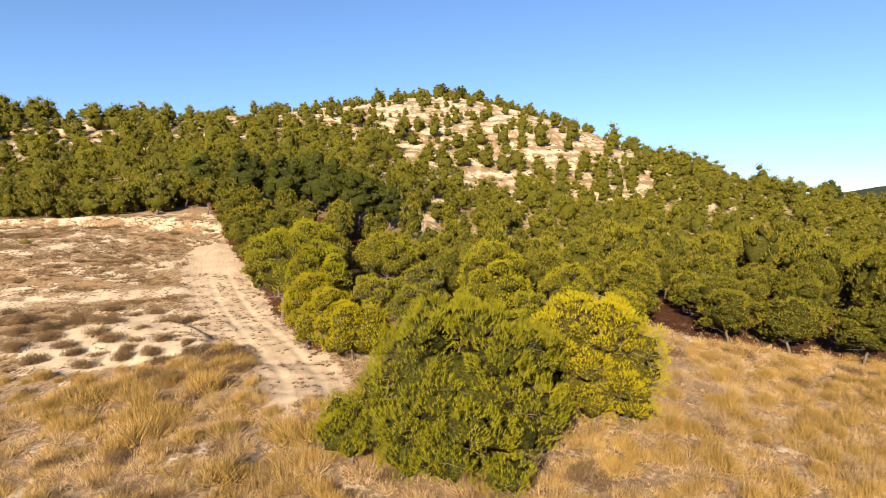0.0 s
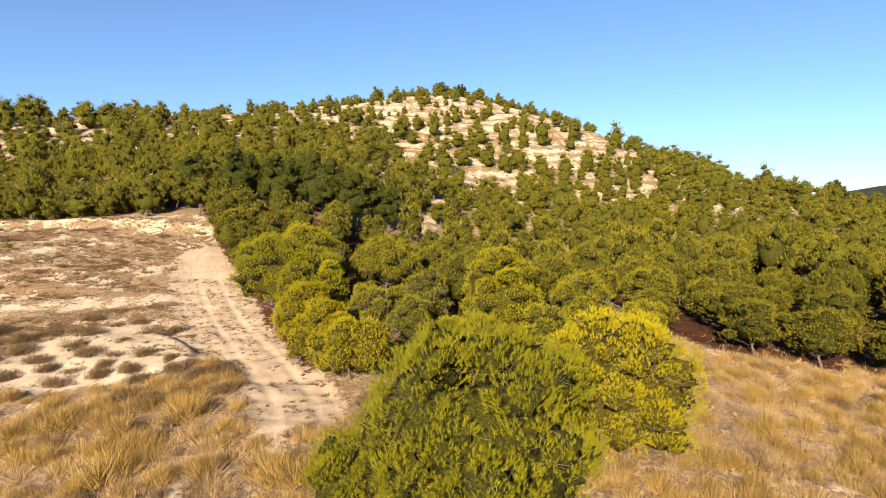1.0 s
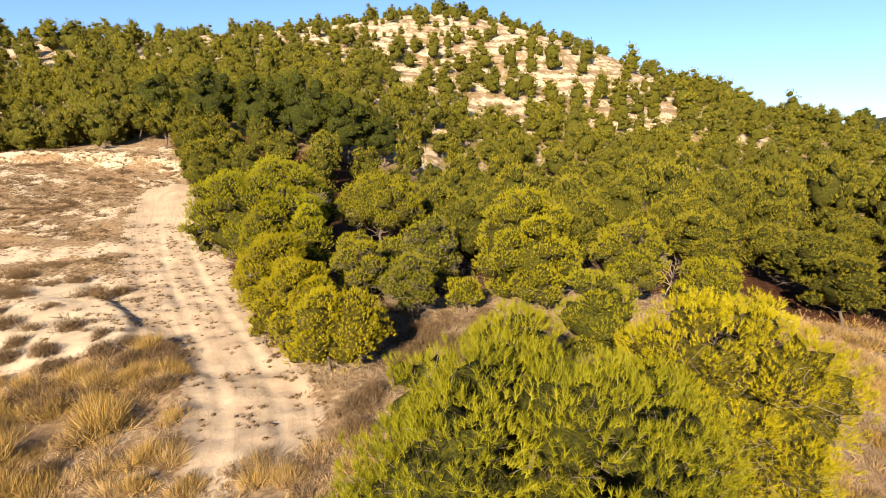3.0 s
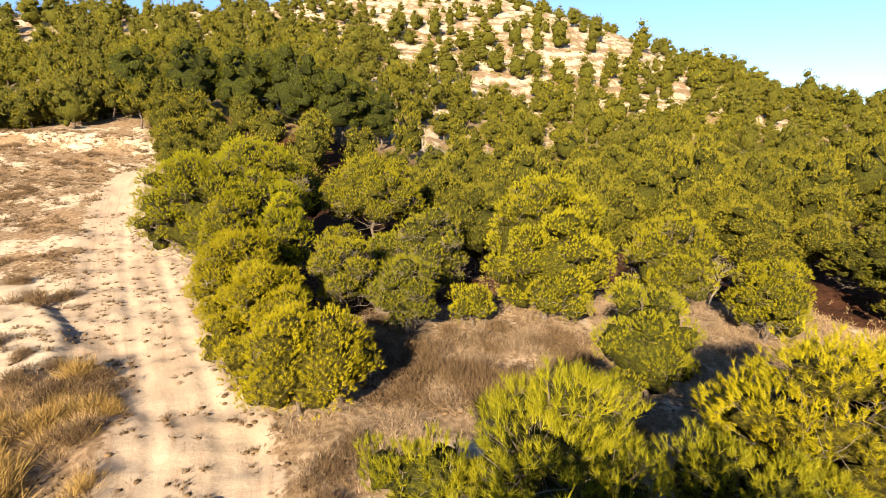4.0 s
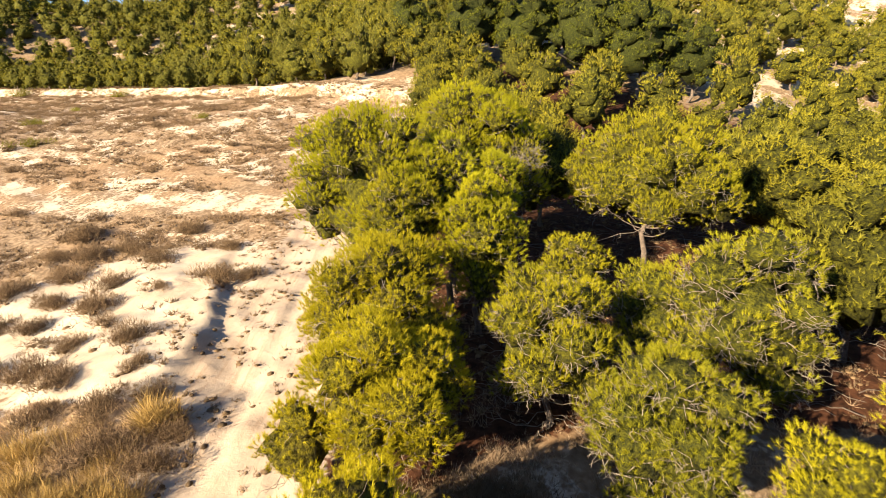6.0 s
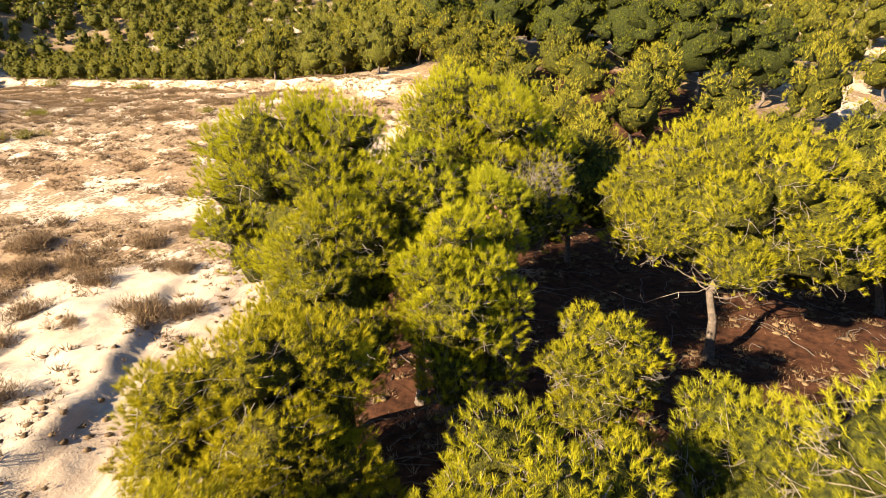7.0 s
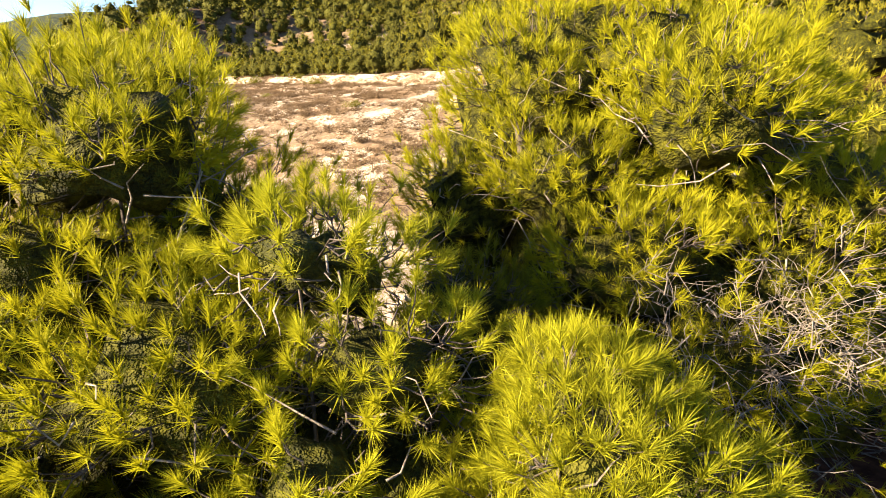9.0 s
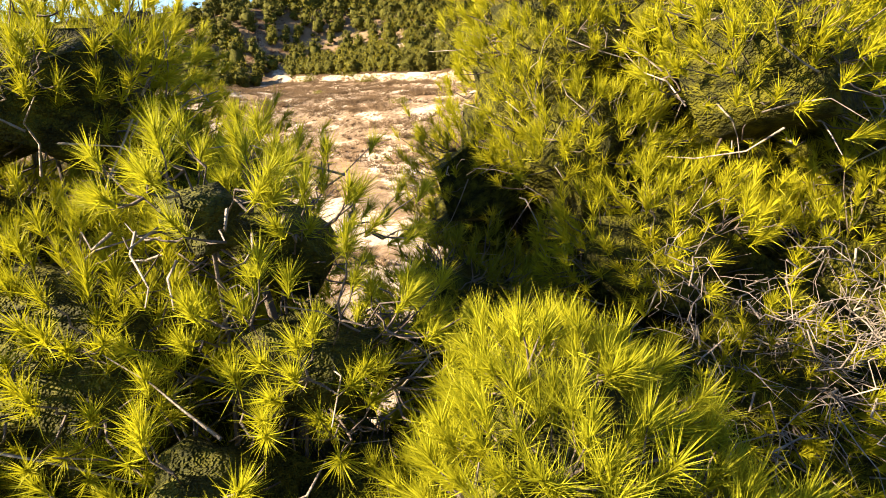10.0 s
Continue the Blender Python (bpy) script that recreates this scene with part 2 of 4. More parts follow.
def land(x, y):
    x, y = np.asarray(x, float), np.asarray(y, float)
    z = bare_land(x, y)
    d, way = along(TRACK, x, y)
    on = smooth(0, 5, way) * (1 - smooth(30, 34, way))
    half = 1.5 + 0.9 * smooth(7, 21, way)
    # sunken track with two ruts
    z = z - 0.12 * on * (1 - smooth(half - 0.3, half + 0.5, np.abs(d)))
    for rut in (-0.75, 0.75):
        z = z - 0.055 * on * (0.8 + 0.3 * np.sin(way * 1.1 + rut)) * np.exp(-((d - rut) / 0.19) ** 2) + 0.02 * on * np.exp(-((np.abs(d - rut) - 0.34) / 0.12) ** 2)
    # worn lip of the chalk mound above the track
    dl, wl = along(LIP, x, y)
    dl = dl + 0.06 * ripple(x, y, 4.5, 12) + 0.03 * ripple(x, y, 0.8, 13)
    z = z + 0.34 * smooth(-0.32, 0.27, dl) * (1 - smooth(2.0, 6.5, dl)) * smooth(0, 2.5, wl) * (1 - smooth(9, 14, wl))
    z = z - 0.05 * smooth(-0.2, 0.2, ripple(x * 2.4, y, 2.0, 14) - 0.35) * smooth(0.2, 0.7, dl) * (1 - smooth(1.6, 2.6, dl)) * smooth(0, 2.5, wl) * (1 - smooth(9, 14, wl))
    # chalk bank at the top of the field
    bank = smooth(57.2, 58.6, y - 0.8 * ripple(x, y, 30, 5)) * (1 - smooth(60, 75, y)) * (1 - smooth(-26, -20, x)) * smooth(-120, -100, x)
    z = z + 0.8 * bank
    # ledges of rock across the hill
    high = smooth(9, 14, z) * (1 - smooth(70, 90, np.hypot(x + 5, y - 140) * 0.6))
    q = strata(x, y, z)
    z = z + high * 0.75 * (smooth(0.55, 0.95, q - np.floor(q)) - (q - np.floor(q)))
    close = 1 - smooth(60, 120, np.hypot(x, y - 30))
    z = z + 0.10 * ripple(x, y, 5.5, 1) * close + 0.03 * ripple(x, y, 1.4, 2) * close
    return z + 0.35 * ripple(x, y, 22, 3) * (1 - close)


def wood(x, y):
    """1 under the pine wood, 0 in the open."""
    x, y = np.asarray(x, float), np.asarray(y, float)
    d, _ = along([(-5.0, 23.0), (-8.0, 28.0), (-12.5, 36.0), (-17.5, 46.0), (-25.5, 58.5), (-30.0, 66.0)], x, y)
    inside = smooth(0.3, 2.0, -d)
    front, _ = along([(-7.0, 24.0), (-5.0, 30.2), (-2.0, 32.9), (5.0, 35.4), (12.0, 35.2), (15.0, 33.0), (20.0, 30.6), (26.0, 27.2), (35.0, 23.0), (60.0, 10.0)], x, y)
    return inside * smooth(-0.5, 0.8, front)


def scatter(rng, x0, x1, y0, y1, n):
    return rng.uniform(x0, x1, n), rng.uniform(y0, y1, n)


# ---- mesh helpers ----
def mesh_of(name, verts, faces, mat, shade=False, kinds=None):
    verts, faces = np.asarray(verts, np.float32), np.asarray(faces, np.int32)
    me = bpy.data.meshes.new(name)
    k = faces.shape[1]
    me.vertices.add(len(verts))
    me.vertices.foreach_set("co", verts.ravel())
    me.loops.add(faces.size)
    me.loops.foreach_set("vertex_index", faces.ravel())
    me.polygons.add(len(faces))
    me.polygons.foreach_set("loop_start", np.arange(0, faces.size, k, dtype=np.int32))
    if shade:
        me.polygons.foreach_set("use_smooth", np.ones(len(faces), bool))
    for one in mat if isinstance(mat, list) else [mat]:
        me.materials.append(one)
    if kinds is not None:
        me.polygons.foreach_set("material_index", np.asarray(kinds, np.int32))
        me.polygons.foreach_set("use_smooth", np.asarray(kinds) == len(me.materials) - 1)
    me.update(calc_edges=True)
    return me


def unit(v):
    return v / np.maximum(np.linalg.norm(v, axis=-1, keepdims=True), 1e-9)


def blades(rng, at, axis, n, length, width, spread, shoot=0.0, face=None, loose=0.6):
    """n thin pointed blades from each place, spread round its axis, their flat sides turned towards face."""
    at, axis = np.repeat(at, n, 0), np.repeat(axis, n, 0)
    flat = rng.normal(size=at.shape)
    if face is not None:
        flat = np.repeat(face, n, 0) + loose * flat
    way = unit(axis + spread * rng.normal(size=at.shape))
    start = at + axis * (rng.random((len(at), 1)) * shoot)
    tip = start + way * (length * rng.uniform(0.65, 1.15, (len(at), 1)))
    side = unit(np.cross(way, flat)) * (width / 2)
    v = np.stack([start - side, start + side, tip], 1).reshape(-1, 3)
    return v, np.arange(len(v)).reshape(-1, 3)


def tubes(paths, radii, sides=5):
    """Round tubes along many paths (n, k, 3) with radii (n, k)."""
    n, k, _ = paths.shape
    way = unit(np.gradient(paths, axis=1))
    ref = np.where(np.abs(way[..., 2:3]) > 0.9, np.array([1.0, 0, 0]), np.array([0, 0, 1.0]))
    u = unit(np.cross(way, ref))
    w = np.cross(way, u)
    a = np.arange(sides) * 2 * np.pi / sides
    ring = u[:, :, None] * np.cos(a)[:, None] + w[:, :, None] * np.sin(a)[:, None]
    v = paths[:, :, None] + ring * radii[:, :, None, None]
    idx = np.arange(n * k * sides).reshape(n, k, sides)
    nxt = np.roll(idx, -1, 2)
    f = np.stack([idx[:, :-1], nxt[:, :-1], nxt[:, 1:], idx[:, 1:]], -1).reshape(-1, 4)
    return v.reshape(-1, 3), f


def curve_paths(rng, a, b, k, sag, wobble):
    """Curved ways from points a to points b, bending by sag at the middle."""
    s = np.linspace(0, 1, k)[None, :, None]
    p = a[:, None] * (1 - s) + b[:, None] * s
    p = p + np.array([0, 0, 1.0]) * (sag[:, None, None] * 4 * s * (1 - s))
    j = rng.normal(size=p.shape) * wobble
    j[:, 0] = j[:, -1] = 0
    return p + j


# ---- pines ----
def ball(level):
    bm = bmesh.new()
    bmesh.ops.create_icosphere(bm, subdivisions=level, radius=1)
    v, f = np.array([p.co[:] for p in bm.verts]), np.array([[p.index for p in q.verts] for q in bm.faces])
    bm.free()
    return v, f


BALLS = {1: ball(1), 2: ball(2)}


def cores(rng, head, size, level):
    """An uneven close-packed lump inside each head of foliage."""
    v, f = BALLS[level]
    lump = v[None] * (1 + rng.normal(size=(len(head), len(v), 1)) * 0.17)
    pts = head[:, None] + lump * size[:, None, None] * np.array([1, 1, 0.82])
    return pts.reshape(-1, 3), (f[None] + (np.arange(len(head)) * len(v))[:, None, None]).reshape(-1, 3)


def crown_lobes(rng, c, half, count, big, wild, flat):
    """Centres and radii of the heads that make up a crown, set round its shell."""
    i = np.arange(count) + 0.5
    phi = np.arccos(1 - 1.7 * i / count)
    th = np.pi * (1 + 5 ** 0.5) * i + rng.normal(size=count) * 0.3
    d = np.stack([np.cos(th) * np.sin(phi), np.sin(th) * np.sin(phi), np.cos(phi)], 1)
    r = np.minimum(big * (1 + wild * rng.uniform(-1.5, 1.1, count)), 0.8 * half.min())
    return c + d * (half - r[:, None] * flat) * (1 + wild * rng.uniform(-0.9, 0.4, (count, 1))), r


def knobbed(d, knobs, depth, size):
    """How far a head's surface stands out in each direction, in rounded knobs with creases between, and the nearest knob."""
    dot = d @ knobs.T
    best = dot.argmax(1)
    ang = np.arccos(np.clip(dot.max(1), -1, 1)) / (2.3 / math.sqrt(len(knobs)))
    return 1 - depth + depth * size[best] * np.sqrt(np.clip(1 - ang ** 2, 0, 1)), best


def sphere_dirs(rng, n, jitter):
    i = np.arange(n) + 0.5
    z = 1 - 2 * i / n
    th = np.pi * (1 + 5 ** 0.5) * i
    s = np.sqrt(1 - z * z)
    return unit(np.stack([np.cos(th) * s, np.sin(th) * s, z], 1) + rng.normal(size=(n, 3)) * jitter)


def pine_parts(seed, h, rx, ry, skirt, lobes, big, knob, gap, needles, length, width, twigs=0, dead=0, fan=0.5, loose=0.8, rise=0.55, core=0.84, level=2, heart=0.6, depth=0.3, deep=0.0, bare_below=0.75, limb=1.0, fine=0, wild=0.3, thin_low=0.0, squash=0.8, crease=0.0):
    """Meshes' data of one pine standing at the origin: trunk, branches, needles in tufts on knobbed heads, bare twigs."""
    rng = np.random.default_rng(seed)
    lean = rng.normal(size=2) * 0.05 * h
    flat = np.array([1.0, 1.0, squash])
    c = np.array([0, 0, skirt + (h - skirt) * 0.47])
    half = np.array([rx, ry, (h - skirt) * 0.53])
    ctr, rad = crown_lobes(rng, c, half, lobes, big, wild, flat)
    at, way, out, of, node, sub = [], [], [], [], [], []
    cv, cf = [], []
    bv0, bf0 = BALLS[level]
    for j in range(lobes):
        knobs = sphere_dirs(rng, max(5, int(4 * math.pi * (rad[j] / knob) ** 2)), 0.25)
        d = sphere_dirs(rng, max(8, int(4 * math.pi * (rad[j] / gap) ** 2)), 0.5 * gap / rad[j])
        swelling = rng.uniform(0.55, 1.25, len(knobs))
        stand_out, best = knobbed(d, knobs, depth, swelling)
        keep = rng.random(len(d)) < np.where(d[:, 2] > -0.2, 1.0, np.where(d[:, 2] > -0.6, 1 - bare_below, (1 - bare_below) * 0.4))
        low = 1 - smooth(-0.7, 0.25, (ctr[j][2] - c[2]) / half[2])
        keep &= rng.random(len(d)) > thin_low * low
        # fewer tufts in the creases, where the shade-dark cores show
        keep &= (stand_out - 1 + depth > crease * depth * swelling[best]) | (rng.random(len(d)) < 0.12)
        p = ctr[j] + d * (rad[j] * stand_out * rng.uniform(0.88, 1.08, len(d)))[:, None] * flat
        if deep:
            inner = rng.random(len(d)) < deep
            p = np.where(inner[:, None], ctr[j] + (p - ctr[j]) * rng.uniform(0.5, 0.9, (len(d), 1)), p)
        for k in range(lobes):
            if k != j:
                keep &= (((p - ctr[k]) / (rad[k] * flat)) ** 2).sum(1) > 0.7
        p, d, best = p[keep], d[keep], best[keep]
        swell = d - knobs[best]
        at.append(p)
        way.append(unit(d * 0.7 + swell * 0.9 + np.array([0, 0, rise]) + rng.normal(size=p.shape) * 0.16))
        out.append(unit(d + swell * 1.2 + np.array([0, 0, 0.25])))
        of.append(np.full(len(p), j))
        sub.append(ctr[j] + knobs[best] * rad[j] * 0.62 * flat)
        node.append(ctr[j] + knobs * rad[j] * 0.62 * flat)
        # core lumps whose dark colour stands in for shade inside the crown
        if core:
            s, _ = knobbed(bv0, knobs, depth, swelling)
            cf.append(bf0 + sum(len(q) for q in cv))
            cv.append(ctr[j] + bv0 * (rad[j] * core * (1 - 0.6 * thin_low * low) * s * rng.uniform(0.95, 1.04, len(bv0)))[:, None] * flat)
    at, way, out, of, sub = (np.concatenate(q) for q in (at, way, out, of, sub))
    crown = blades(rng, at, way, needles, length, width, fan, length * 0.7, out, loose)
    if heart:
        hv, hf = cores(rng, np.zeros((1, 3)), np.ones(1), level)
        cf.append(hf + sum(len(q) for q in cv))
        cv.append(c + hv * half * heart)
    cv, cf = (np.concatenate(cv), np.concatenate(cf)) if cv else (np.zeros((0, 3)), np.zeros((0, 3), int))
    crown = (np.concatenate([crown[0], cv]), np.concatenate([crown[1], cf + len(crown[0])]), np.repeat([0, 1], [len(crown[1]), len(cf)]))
    # trunk
    k = 9
    s = np.linspace(0, 1, k)
    tp = np.stack([lean[0] * s ** 1.5, lean[1] * s ** 1.5, -0.25 + s * (h * 0.86 + 0.25)], 1)
    tp[1:-1, :2] += rng.normal(size=(k - 2, 2)) * 0.02 * h
    tr = (0.018 * h + 0.02) * (1 - 0.86 * s)
    tr[0] *= 1.45
    trunk = tubes(tp[None], tr[None], 8)
    # limbs from the trunk to the heads, and from there to the knobs and tufts
    lo = max(skirt * 0.75, 0.15)

    def from_trunk(p):
        zt = np.clip(lo + (p[:, 2] - skirt) * 0.6 - 0.1 * np.hypot(p[:, 0], p[:, 1]), lo, h * 0.8)
        return np.stack([np.interp(zt, tp[:, 2], tp[:, 0]), np.interp(zt, tp[:, 2], tp[:, 1]), zt], 1)

    st = from_trunk(ctr)
    ln = np.linalg.norm(ctr - st, axis=1)
    wood_v, wood_f = tubes(curve_paths(rng, st, ctr, 6, -0.10 * ln, 0.035), ((0.009 + 0.008 * ln) * limb)[:, None] * np.linspace(1, 0.4, 6), 5 if twigs else 3)
    wood_v, wood_f = [wood_v], [wood_f]

    def add_wood(a, b, kb, sag, wobble, thick, ring):
        v, f = tubes(curve_paths(rng, a, b, kb, np.full(len(a), sag), wobble), np.full((len(a), 1), thick) * np.linspace(1.2, 0.5, kb), ring)
        wood_f.append(f + sum(len(q) for q in wood_v))
        wood_v.append(v)

    if twigs:
        starts = np.concatenate([np.repeat(ctr[j:j + 1], len(q), 0) for j, q in enumerate(node)])
        add_wood(starts, np.concatenate(node), 4, -0.05, 0.02, 0.009 * limb, 3)
        pick = rng.choice(len(at), min(twigs, len(at)), replace=False)
        add_wood(sub[pick], at[pick] + way[pick] * length * 0.5, 4, -0.02, 0.012, 0.0045, 3)
    limbs = np.concatenate(wood_v), np.concatenate(wood_f)
    bare = None
    if dead:
        a = rng.uniform(0, 6.283, dead)
        zd = skirt + rng.uniform(0.0, 0.42, dead) * (h - skirt)
        s0 = np.stack([np.interp(zd, tp[:, 2], tp[:, 0]), np.interp(zd, tp[:, 2], tp[:, 1]), zd], 1)
        reach = np.stack([np.cos(a) * rx, np.sin(a) * ry], 1) * rng.uniform(0.45, 0.95, (dead, 1))
        e0 = s0 + np.concatenate([reach, rng.uniform(-0.3, 0.35, (dead, 1))], 1)
        p0 = curve_paths(rng, s0, e0, 6, np.full(dead, -0.12), 0.05)
        v0, f0 = tubes(p0, np.full((dead, 1), 0.009) * np.linspace(1.2, 0.35, 6), 4)
        q = rng.integers(0, dead, dead * 5)
        r = rng.integers(2, 6, dead * 5)
        s1 = p0[q, r]
        e1 = s1 + unit(unit(e0 - s0)[q] + rng.normal(size=(dead * 5, 3)) * 0.8) * rng.uniform(0.15, 0.5, (dead * 5, 1))
        p1 = curve_paths(rng, s1, e1, 5, rng.uniform(-0.06, 0.06, dead * 5), 0.025)
        v1, f1 = tubes(p1, np.full((dead * 5, 1), 0.0065) * np.linspace(1.1, 0.35, 5), 3)
        bare = np.concatenate([v0, v1]), np.concatenate([f0, f1 + len(v0)])
        if fine:
            # grey twigs showing on the lower sides of the heads
            j = rng.integers(0, lobes, fine)
            d = unit(rng.normal(size=(fine, 3)) * np.array([1, 1, 0.45]) + np.array([0, 0, -0.25]))
            a0 = ctr[j] + d * (rad[j] * rng.uniform(0.55, 0.8, fine))[:, None] * flat
            a1 = ctr[j] + unit(d + rng.normal(size=d.shape) * 0.45) * (rad[j] * rng.uniform(0.95, 1.12, fine))[:, None] * flat
            v2, f2 = tubes(curve_paths(rng, a0, a1, 4, rng.uniform(-0.05, 0.05, fine), 0.02), np.full((fine, 1), 0.0052) * np.linspace(1.2, 0.4, 4), 3)
            bare = np.concatenate([bare[0], v2]), np.concatenate([bare[1], f2 + len(bare[0])])
    return trunk, limbs, crown, bare


def pine(parts, mat, label, group):
    tree = tagged(new("pine_tree"), label, "tree", group)
    trunk, limbs, crown, bare = parts
    for name, data, m in (("trunk", trunk, BARK), ("limb_wood", limbs, BARK), ("crown", crown, mat), ("dead_wood", bare, DEADWOOD)):
        if data is not None:
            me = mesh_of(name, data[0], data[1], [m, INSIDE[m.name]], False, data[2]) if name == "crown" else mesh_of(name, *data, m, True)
            ob = new(name, me)
            ob.parent = tree
            if name.endswith("wood"):
                ob["kind"] = "stuff"
    return tree


def near_pine(x, y, z_top, rx, ry, seed, mat, skirt, lobes, big, label, group="pines beside the track", **form):
    z = float(land(x, y))
    t = pine(pine_parts(seed, z_top - z, rx, ry, skirt, lobes, big, **form), mat, label, group)
    t.location = (x, y, z)
    PLACED.append((x, y, max(rx, ry)))
    return t


PLACED = []
# the broad pines on the dry slope, and the yellow one beside them
FRONT = dict(knob=0.4, gap=0.1, needles=19, length=0.12, width=0.008, fan=0.4, loose=1.0, rise=1.1, core=0.8, heart=0.64, depth=0.7, crease=0.55, bare_below=0.5, wild=0.15)
near_pine(0.6, 15.8, 4.95, 3.3, 2.6, 11, NEEDLE_GREEN, -0.5, 36, 1.0, "broad green pine with crown down to the dry grass", twigs=500, dead=8, fine=300, **FRONT)
near_pine(0.75, 19.8, 4.8, 1.5, 1.45, 31, NEEDLE_GREEN, 0.1, 15, 0.6, "bright green bushy pine with upright shoots", twigs=600, dead=6, fine=100, **{**FRONT, "gap": 0.12, "needles": 26, "width": 0.0075, "depth": 0.62, "fan": 0.42, "core": 0.66, "wild": 0.28, "knob": 0.28, "rise": 1.5, "length": 0.155})
near_pine(5.9, 20.9, 4.4, 2.9, 2.5, 12, NEEDLE_YELLOW, -0.5, 32, 0.92, "rounded yellowing pine standing on dry grass", twigs=400, dead=14, fine=1200, **{**FRONT, "rise": 0.7, "bare_below": 0.8})
near_pine(-0.9, 20.0, 3.5, 1.2, 1.2, 38, NEEDLE_GREEN, 0.1, 11, 0.55, "green pine in the shade of a broad one", twigs=200, dead=6, fine=100, **FRONT)
near_pine(3.2, 19.7, 3.6, 1.5, 1.5, 33, NEEDLE_GREEN, 0.1, 13, 0.6, "green pine crowded between two broad ones", twigs=200, dead=6, fine=200, **FRONT)
near_pine(-2.7, 16.5, 1.9, 1.2, 1.2, 13, NEEDLE_GREEN, 0.0, 10, 0.55, "low green young pine on dry grass", twigs=100, dead=3, fine=60, **FRONT)
# the row along the track
ROW = dict(crease=0.4, knob=0.36, gap=0.105, needles=26, length=0.095, width=0.0062, fan=0.46, loose=1.0, rise=0.8, core=0.86, heart=0.56, depth=0.5, wild=0.2)
near_pine(-4.35, 26.1, 3.3, 2.15, 1.85, 14, NEEDLE_YELLOW, 0.1, 17, 0.72, "low yellow-green pine at the edge of the track", twigs=300, dead=8, fine=250, **{**ROW, "bare_below": 0.35})
near_pine(-7.1, 28.5, 2.35, 0.75, 0.75, 35, NEEDLE_YELLOW, 0.1, 7, 0.4, "very small yellow pine beside the white track", twigs=100, dead=3, fine=50, **ROW)
near_pine(-6.0, 29.3, 3.75, 1.55, 1.5, 36, NEEDLE_YELLOW, 0.1, 14, 0.6, "yellow-green pine crowded in the row by the track", twigs=300, dead=8, fine=250, **{**ROW, "bare_below": 0.15, "crease": 0.1, "gap": 0.092, "core": 0.74})
near_pine(0.3, 31.4, 2.45, 0.9, 0.85, 34, NEEDLE, 0.0, 8, 0.42, "very small pine in the dry grass", twigs=100, dead=3, fine=60, **ROW)
near_pine(4.4, 26.3, 3.95, 1.45, 1.35, 15, NEEDLE_GREEN, 0.15, 13, 0.55, "small upright young pine", twigs=300, dead=6, fine=200, **ROW)
near_pine(-4.1, 31.7, 4.2, 1.35, 1.3, 16, NEEDLE, 0.1, 13, 0.58, "small pine with grey bare twigs below", twigs=300, dead=22, fine=900, **{**ROW, "bare_below": 0.92})
near_pine(-1.9, 30.6, 3.65, 1.35, 1.3, 17, NEEDLE_GREEN, 0.05, 13, 0.56, "small olive pine over brown litter", twigs=300, dead=18, fine=700, **{**ROW, "bare_below": 0.85})
near_pine(-7.6, 31.3, 4.45, 1.75, 1.85, 18, NEEDLE_YELLOW, 0.1, 20, 0.68, "yellow-green pine overhanging the white track", twigs=500, dead=12, fine=400, **{**ROW, "needles": 30, "width": 0.0056, "bare_below": 0.15, "crease": 0.1, "gap": 0.092, "core": 0.74})
near_pine(-1.1, 33.8, 4.95, 1.6, 1.55, 19, NEEDLE_GREEN, 0.2, 14, 0.6, "thin greyish pine with many bare twigs", twigs=300, dead=40, fine=1200, **{**ROW, "gap": 0.135, "bare_below": 0.95})
near_pine(-4.8, 35.1, 3.95, 1.05, 1.05, 20, NEEDLE, 0.3, 11, 0.5, "slender young pine over brown litter", twigs=300, dead=16, fine=500, **{**ROW, "needles": 30, "width": 0.0056})
near_pine(-2.7, 34.2, 3.75, 1.15, 1.15, 32, NEEDLE_GREEN, 0.2, 11, 0.52, "bushy young pine over brown litter", twigs=300, dead=14, fine=400, **{**ROW, "needles": 30, "width": 0.0056})
near_pine(-3.95, 39.4, 6.5, 2.6, 2.4, 21, NEEDLE, 1.3, 24, 0.84, "spreading pine with a bare trunk", twigs=500, dead=3, fine=900, **{**ROW, "heart": 0.66, "needles": 26, "bare_below": 0.7, "wild": 0.14})
near_pine(3.0, 32.2, 6.25, 2.35, 2.3, 22, NEEDLE, -0.4, 28, 0.82, "dense rounded pine with crown to the ground", twigs=300, dead=14, fine=500, **{**ROW, "heart": 0.68, "bare_below": 0.6, "wild": 0.12})
near_pine(7.3, 32.1, 4.8, 1.9, 1.8, 23, NEEDLE, 0.3, 17, 0.66, "pine with a pale bent bare branch", twigs=200, dead=30, fine=900, **{**ROW, "bare_below": 0.92})
near_pine(10.4, 31.2, 3.4, 1.65, 1.5, 24, NEEDLE, 0.1, 14, 0.6, "low pine at the edge of the wood", twigs=100, dead=8, fine=300, **ROW)
